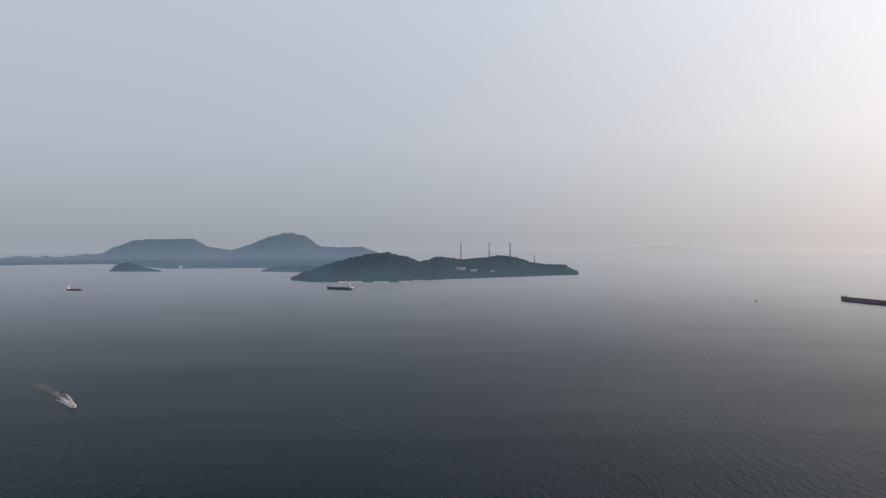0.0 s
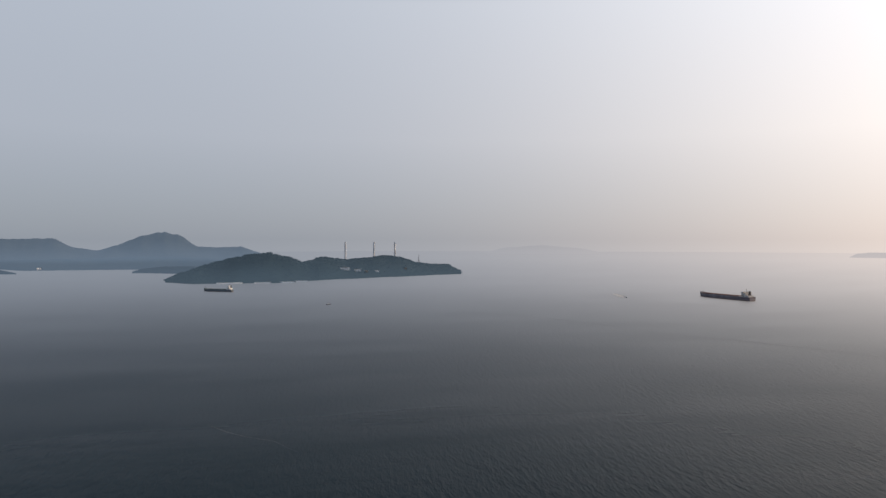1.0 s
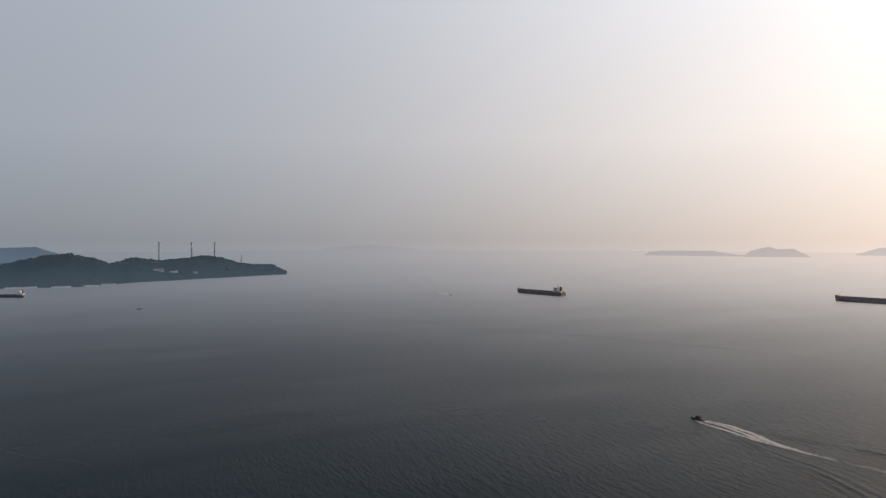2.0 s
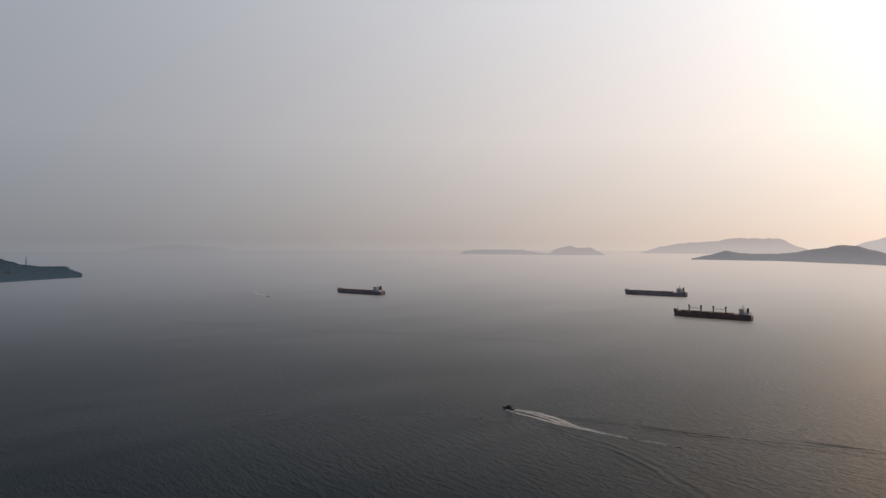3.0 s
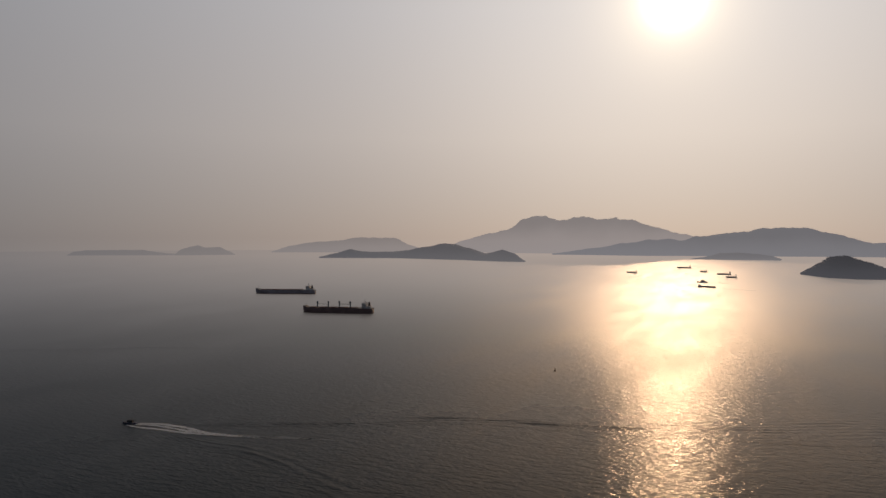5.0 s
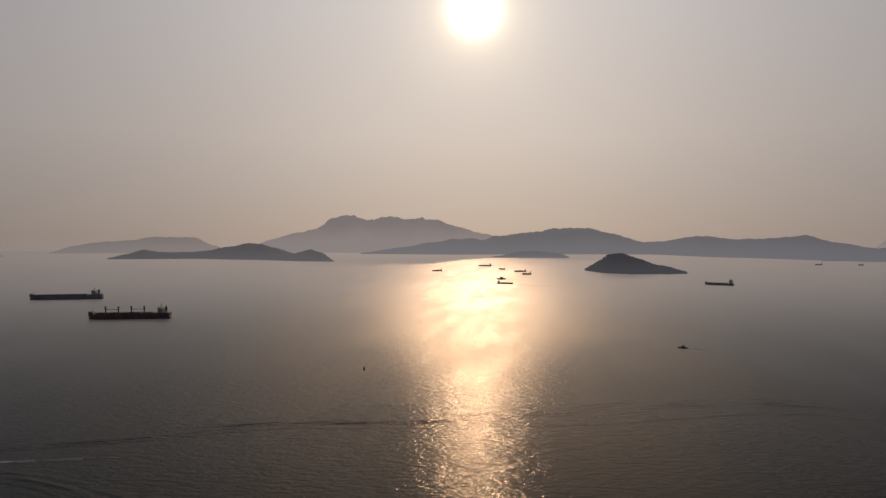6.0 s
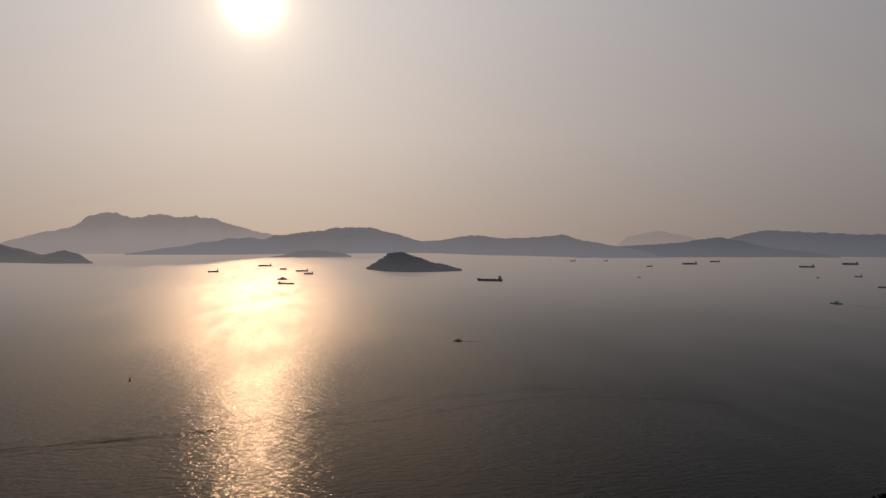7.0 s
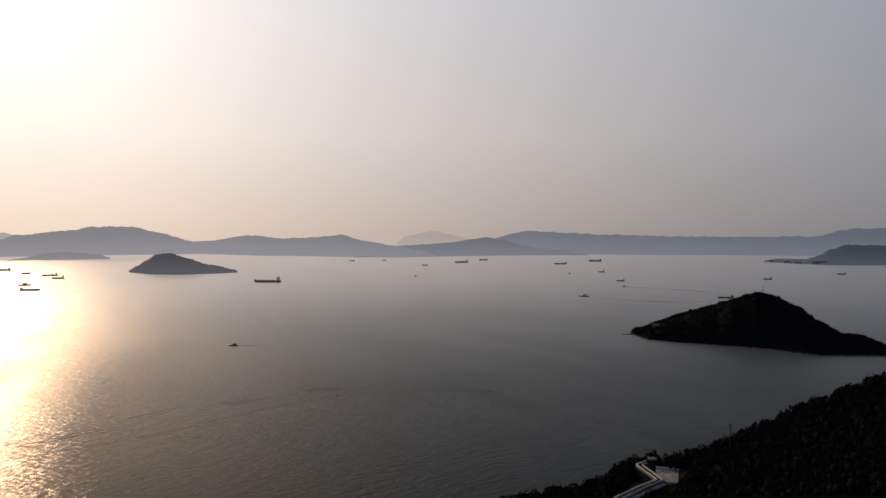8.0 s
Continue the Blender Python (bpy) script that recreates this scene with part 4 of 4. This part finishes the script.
ribbon("old_wake", "thin dark wake line on the water", bearing_line((-10.8, 640), (-20.5, 548)), [(0, 2), (0.5, 4.5), (1, 5)], WAKE, ridge=0.06, waves=2, steps=60, seed=16.0, lift=0.08)


def buoy(bearing, r):
    ob = thing("channel_buoy", "dark channel buoy with a tapered tower on the water", "buoy", m=Matrix.Translation(at(bearing, r, sea_level(r))))
    part("float", rod(bmesh.new(), (0, 0, -0.6), (0, 0, 1.2), 1.7, 1.5, 14), DARK_STEEL, ob, "round steel float")
    tower = bmesh.new()
    for k in range(4):
        a = k * math.pi / 2
        rod(tower, (1.1 * math.cos(a), 1.1 * math.sin(a), 1.1), (0.45 * math.cos(a), 0.45 * math.sin(a), 4.6), 0.16, 0.12, 5)
    box(tower, -0.8, 0.8, -0.8, 0.8, 2.4, 4.2, 0.1, 0.7)
    part("tower", tower, DARK_STEEL, ob)
    part("lantern", rod(bmesh.new(), (0, 0, 4.5), (0, 0, 5.5), 0.35, 0.25, 8), DARK_STEEL, ob)


buoy(-77.5, 1075)


# ---- power station and shore buildings on the island ----
def chimney(bearing, r, top, radius=4.4):
    z0 = sea_level(r) + 4
    ob = thing("chimney", "tall slender grey concrete power station chimney", "chimney", "power station chimneys", m=Matrix.Translation(at(bearing, r, z0)))
    h = top - z0
    part("shaft", rod(bmesh.new(), (0, 0, -6), (0, 0, h), radius * 1.15, radius, 20), STACK, ob)
    part("rim", rod(bmesh.new(), (0, 0, h - 6), (0, 0, h + 0.8), radius * 1.12, radius * 1.12, 20), STACK, ob, "wider top band")
    for k in (0.35, 0.65):
        part("gallery", rod(bmesh.new(), (0, 0, h * k), (0, 0, h * k + 1.2), radius * 1.2, radius * 1.2, 20), STACK, ob)


for b in (-1.49, -3.82, -5.53):
    chimney(b, 4060, 186.5)


def block(name, label, bearing, r, z, wide, deep, high, mat, group="shore buildings", floors=2, pitched=False):
    """A plain building with a roof slab and window rows, its front to the water."""
    p = at(bearing, r, z)
    ob = thing(name, label, "building", group, m=Matrix.Translation(p) @ Matrix.Rotation(radians(bearing), 4, "Z"))
    wall = part("wall", box(bmesh.new(), -wide / 2, wide / 2, 0, deep, -6, high, 0.1), mat, ob)
    part("roof", box(bmesh.new(), -wide / 2 - 0.6, wide / 2 + 0.6, -0.6, deep + 0.6, high, high + (1.6 if pitched else 0.7), 0.1, 0.8 if pitched else 1.0), CONCRETE, ob)
    for f in range(floors):
        z0 = high * (f + 0.35) / floors
        n = max(3, int(wide / 7))
        for k in range(n):
            x = -wide / 2 + wide * (k + 0.5) / n
            part("window", box(bmesh.new(), x - 1.3, x + 1.3, -0.12, 0.1, z0, z0 + high * 0.35 / floors), GLASS, wall)
    return ob


def on_island(shape, bearing, across, rough, seed):
    x, y, z = ground_of(**shape, bearing=bearing, across=across, rough=rough, seed=seed)
    return math.hypot(x, y), z


for b, s, w, h, mat in ((-1.45, -0.74, 46, 11, PALE), (-2.5, -0.80, 34, 10, PALE), (-4.08, -0.87, 20, 8, PALE), (-3.2, -0.86, 16, 7, CONCRETE), (-6.4, -0.78, 16, 7, CONCRETE)):
    r, z = on_island(STATION_HILL, b, s, 0.09, 6.9)
    block("house", "pale low building near the island's shore", b, r, z + 1, w, 14, h, mat)
r, z = on_island(FOOTHILL, 20.7, -0.95, 0.10, 5.1)
block("house", "small white building on the far shore", 20.7, r, z, 20, 12, 8, WHITE)
for b, s, w in ((2.14, -0.965, 68), (7.6, -0.965, 110), (5.1, -0.965, 70), (3.2, -0.965, 60)):
    r, z = on_island(HEADLAND, b, s, 0.09, 4.4)
    p = at(b, r - 14, sea_level(r - 14))
    wall = thing("sea_wall", "low pale sea wall along the wooded shore", "sea wall", "sea walls", m=Matrix.Translation(p) @ Matrix.Rotation(radians(b), 4, "Z"))
    part("wall", box(bmesh.new(), -w / 2, w / 2, -2, 4, -3, 4.6, 0.2), PALE, wall)
    part("coping", box(bmesh.new(), -w / 2 - 0.2, w / 2 + 0.2, -2.3, 0.2, 4.6, 5.3, 0.1), PALE, wall)


def pylon(name, label, bearing, r, z, high, width):
    """A lattice mast on four legs."""
    ob = thing(name, label, "mast", m=Matrix.Translation(at(bearing, r, z)))
    for sx in (-1, 1):
        for sy in (-1, 1):
            part("leg", rod(bmesh.new(), (sx * width, sy * width, -2), (sx * width * 0.25, sy * width * 0.25, high), width * 0.18, width * 0.1, 5), DARK_STEEL, ob)
    for k in range(4):
        u = 1 - 0.75 * (k + 0.5) / 4
        q, y = width * u, high * (k + 0.5) / 4
        bm = bmesh.new()
        for a, b in (((-q, -q), (q, -q)), ((q, -q), (q, q)), ((q, q), (-q, q)), ((-q, q), (-q, -q))):
            rod(bm, (*a, y), (*b, y), width * 0.09, None, 4)
        part("brace", bm, DARK_STEEL, ob)
    part("aerial", rod(bmesh.new(), (0, 0, high * 0.95), (0, 0, high * 1.15), width * 0.12, width * 0.05, 5), DARK_STEEL, ob)


r, z = on_island(STATION_HILL, -7.51, 0.0, 0.09, 6.9)
pylon("lattice_mast", "small grey mast on the island's ridge", -7.51, r, z, 46, 3.5)
r, z = on_island(STATION_HILL, -9.2, 0.05, 0.09, 6.9)
block("jetty_shed", "long low pale shed on the ridge above the point", -9.2, r, z - 2, 110, 20, 5, CONCRETE, floors=1)

# The built-up point on the dark coast.
for b, s, w, h in ((-148.4, -0.93, 70, 10), (-145.3, -0.9, 40, 6), (-146.3, -0.92, 34, 8), (-147.0, -0.92, 30, 7)):
    x, y, z = ground_of([(-144.72, 70.3), (-145.79, 78.5), (-146.91, 76.8), (-147.65, 77.0), (-148.37, 102.8), (-149.08, 134.2)], [(-144.72, 4160), (-147.28, 4070), (-149.45, 4040)], 240, 200, b, s, 0.06, 1.9)
    block("warehouse", "low pale warehouse on the far point", b, math.hypot(x, y), z, w, 20, h, CONCRETE, group="buildings on the far point")

# The island's mast and shore hut.
r, z = on_island(GREEN, -144.66, 0.02, 0.07, 7.7)
pylon("summit_mast", "slim dark mast on the wooded island's summit", -144.66, r, z, 15, 1.0)
r, z = on_island(GREEN, -136.6, -0.3, 0.07, 7.7)
pylon("light_beacon", "small dark beacon on the island's point", -136.6, r, z, 13, 0.9)
block("keeper_house", "small pale house among the island's trees", -136.95, r, z + 2, 14, 8, 5, CONCRETE, floors=1)


def rocks(name, label, places, seed):
    rng = random.Random(seed)
    bm = bmesh.new()
    for p, size in places:
        made = bmesh.ops.create_icosphere(bm, subdivisions=1, radius=size)["verts"]
        s = (rng.uniform(0.7, 1.5), rng.uniform(0.7, 1.4), rng.uniform(0.4, 0.8))
        for v in made:
            k = rng.uniform(0.75, 1.2)
            v.co = Vector((v.co.x * s[0] * k, v.co.y * s[1] * k, v.co.z * s[2] * k)) + p
    ob = part(name, bm, ROCK, None)
    tagged(ob, label, "rocks", kind="stuff")


rng = random.Random(5)
stones = []
for _ in range(260):
    b = -152.6 + 10.8 * rng.random() ** 1.4 if rng.random() < 0.8 else rng.uniform(-152, -135.4)
    x, y, z = ground_of(**GREEN, bearing=b, across=-0.985, rough=0.07, seed=7.7)
    stones.append((Vector((x + rng.uniform(-2, 2), y + rng.uniform(-2, 2), rng.uniform(0.2, 1.2))), rng.uniform(0.9, 2.4)))
for k in range(16):
    stones.append((at(-135.1 + 0.045 * k, 1500 - k * 0.4, 0.3), 2.6 - 0.12 * k))
rocks("shore_rocks", "pale weathered boulders along the wooded island's shore", stones, 4)


# ---- the road on the near hillside ----
def strip_mesh(line, left, right, z0, z1):
    """A slab that follows a bent line, between two offsets to its side."""
    bm = bmesh.new()
    rings = []
    for i, p in enumerate(line):
        a, b = line[max(0, i - 1)], line[min(len(line) - 1, i + 1)]
        way = (b - a).xy.normalized()
        side = Vector((way.y, -way.x, 0))
        rings.append([bm.verts.new(p + side * o + Vector((0, 0, h))) for o, h in ((left, z0), (right, z0), (right, z1), (left, z1))])
    for a, b in zip(rings, rings[1:]):
        for k in range(4):
            bm.faces.new((a[k], a[(k + 1) % 4], b[(k + 1) % 4], b[k]))
    bm.faces.new(rings[0][::-1]), bm.faces.new(rings[-1])
    bmesh.ops.recalc_face_normals(bm, faces=bm.faces)
    return bm


road = thing("road", "narrow zigzag hillside road between pale concrete parapets", "road", kind="structure")
part("carriageway", strip_mesh(ROAD, -2.1, 2.1, -1.2, 0.0), CONCRETE, road)
part("parapet", strip_mesh(ROAD, -2.1, -1.75, 0.004, 1.0), PALE, road)
part("parapet", strip_mesh(ROAD, 1.75, 2.1, 0.004, 1.0), PALE, road)
part("apron", strip_mesh(ROAD[:3], 2.3, 4.6, -2.2, -1.1), PALE, road, "pale concrete apron below the road")
# Dark asphalt surface between the parapets.
part("roadway", strip_mesh(ROAD, -1.5, 1.5, 0.004, 0.03), ASPHALT, road, "dark asphalt surface of the road")
for a, b in zip(ROAD, ROAD[1:]):
    for k in range(3):
        p = a.lerp(b, (k + 0.5) / 3)
        part("pier", box(bmesh.new(), p.x - 0.7, p.x + 0.7, p.y - 0.7, p.y + 0.7, p.z - 12, p.z - 1.1), CONCRETE, road)

yard_m = Matrix.Translation(YARD) @ Matrix.Rotation(radians(-138.15), 4, "Z")
yard = thing("yard", "pale concrete yard with low walls beside the road", "yard", kind="structure", m=yard_m)
part("slab", box(bmesh.new(), -9, 9, -13, 12, -3, 0.25, 0.1), STAINED, yard)
part("wall", box(bmesh.new(), -9.4, 9.4, 12, 12.5, -3, 1.6), PALE, yard)
part("wall", box(bmesh.new(), 9, 9.4, -13, 12, -3, 1.4), PALE, yard)
terrace = thing("terrace", "small pale concrete terrace below the road", "terrace", kind="structure", m=Matrix.Translation(at(-135.0, 414, 48.5)) @ Matrix.Rotation(radians(-135.0), 4, "Z"))
part("slab", box(bmesh.new(), -7, 7, -6, 6, -4, 0.2, 0.1), CONCRETE, terrace)
part("wall", box(bmesh.new(), -7, 7, 6, 6.4, -4, 1.2), PALE, terrace)
block("roadside_hut", "small dark hut at the end of the road", -136.75, 487, 50.8, 5, 4, 3.2, DARK_STEEL, floors=1)


def lamp_post(bearing, r, z, high):
    ob = thing("lamp_post", "slim dark post standing among the trees", "post", m=Matrix.Translation(at(bearing, r, z)))
    part("pole", rod(bmesh.new(), (0, 0, -1), (0, 0, high), 0.45, 0.3, 8), DARK_STEEL, ob)
    part("head", box(bmesh.new(), -0.9, 0.9, -0.5, 0.5, high - 0.1, high + 0.9, 0.1), DARK_STEEL, ob)


lamp_post(-142.46, 474, hillside(-142.46, 474), 18.5)


def car(bearing, r, turn, paint):
    z = hillside(bearing, r) + 0.1
    ob = thing("car", "small pale car parked by the hillside track", "car", "parked cars", m=Matrix.Translation(at(bearing, r, z)) @ Matrix.Rotation(radians(turn), 4, "Z"))
    part("body", box(bmesh.new(), -2.1, 2.1, -0.85, 0.85, 0.35, 0.95, 0.15), paint, ob)
    part("cabin", box(bmesh.new(), -1.3, 0.9, -0.75, 0.75, 0.93, 1.5, 0.1, 0.8), GLASS, ob)
    for x in (-1.3, 1.3):
        for y in (-0.8, 0.8):
            part("wheel", rod(bmesh.new(), (x, y - 0.1, 0.33), (x, y + 0.1, 0.33), 0.33, None, 12), DARK_STEEL, ob)


car(-140.4, 452, 40, WHITE)


# Single trees along the skyline of the hillside.
def tree(bearing, r, high, spread, seed):
    rng = random.Random(seed)
    z = hillside(bearing, r)
    ob = thing("tree", "dark broadleaf tree on the hillside's edge", "tree", "skyline trees", m=Matrix.Translation(at(bearing, r, z)))
    bm = rod(bmesh.new(), (0, 0, -0.6), (0.2, 0.1, high * 0.55), 0.32, 0.16, 7)
    for k in range(5):
        a = k * 1.26 + rng.uniform(-0.3, 0.3)
        rod(bm, (0.1, 0.05, high * rng.uniform(0.3, 0.5)), (math.cos(a) * spread * 0.6, math.sin(a) * spread * 0.6, high * rng.uniform(0.55, 0.8)), 0.14, 0.05, 5)
    part("trunk", bm, BARK, ob)
    v, f = clump_shape(rng, 16, 190)
    v = v * np.array((spread, spread, high * 0.62)) + np.array((0, 0, high * 0.33))
    crown = new("crown", mesh_of("crown", v.tolist(), f.tolist(), LEAF, smooth=True))
    crown.parent = ob


rng = random.Random(31)
for k in range(46):
    b = -124.6 - 28.5 * k / 45 + rng.uniform(-0.25, 0.25)
    r = SHOULDER + rng.uniform(-6, 10)
    p = at(b, r)
    if near_road(p.x, p.y, 6) or (p.xy - YARD.xy).length < 15:
        continue
    size = rng.choice((0.55, 0.75, 0.9, 1.1, 1.35))
    tree(b, r, 7.6 * size * rng.uniform(0.9, 1.15), 3.9 * size * rng.uniform(0.85, 1.2), 100 + k)
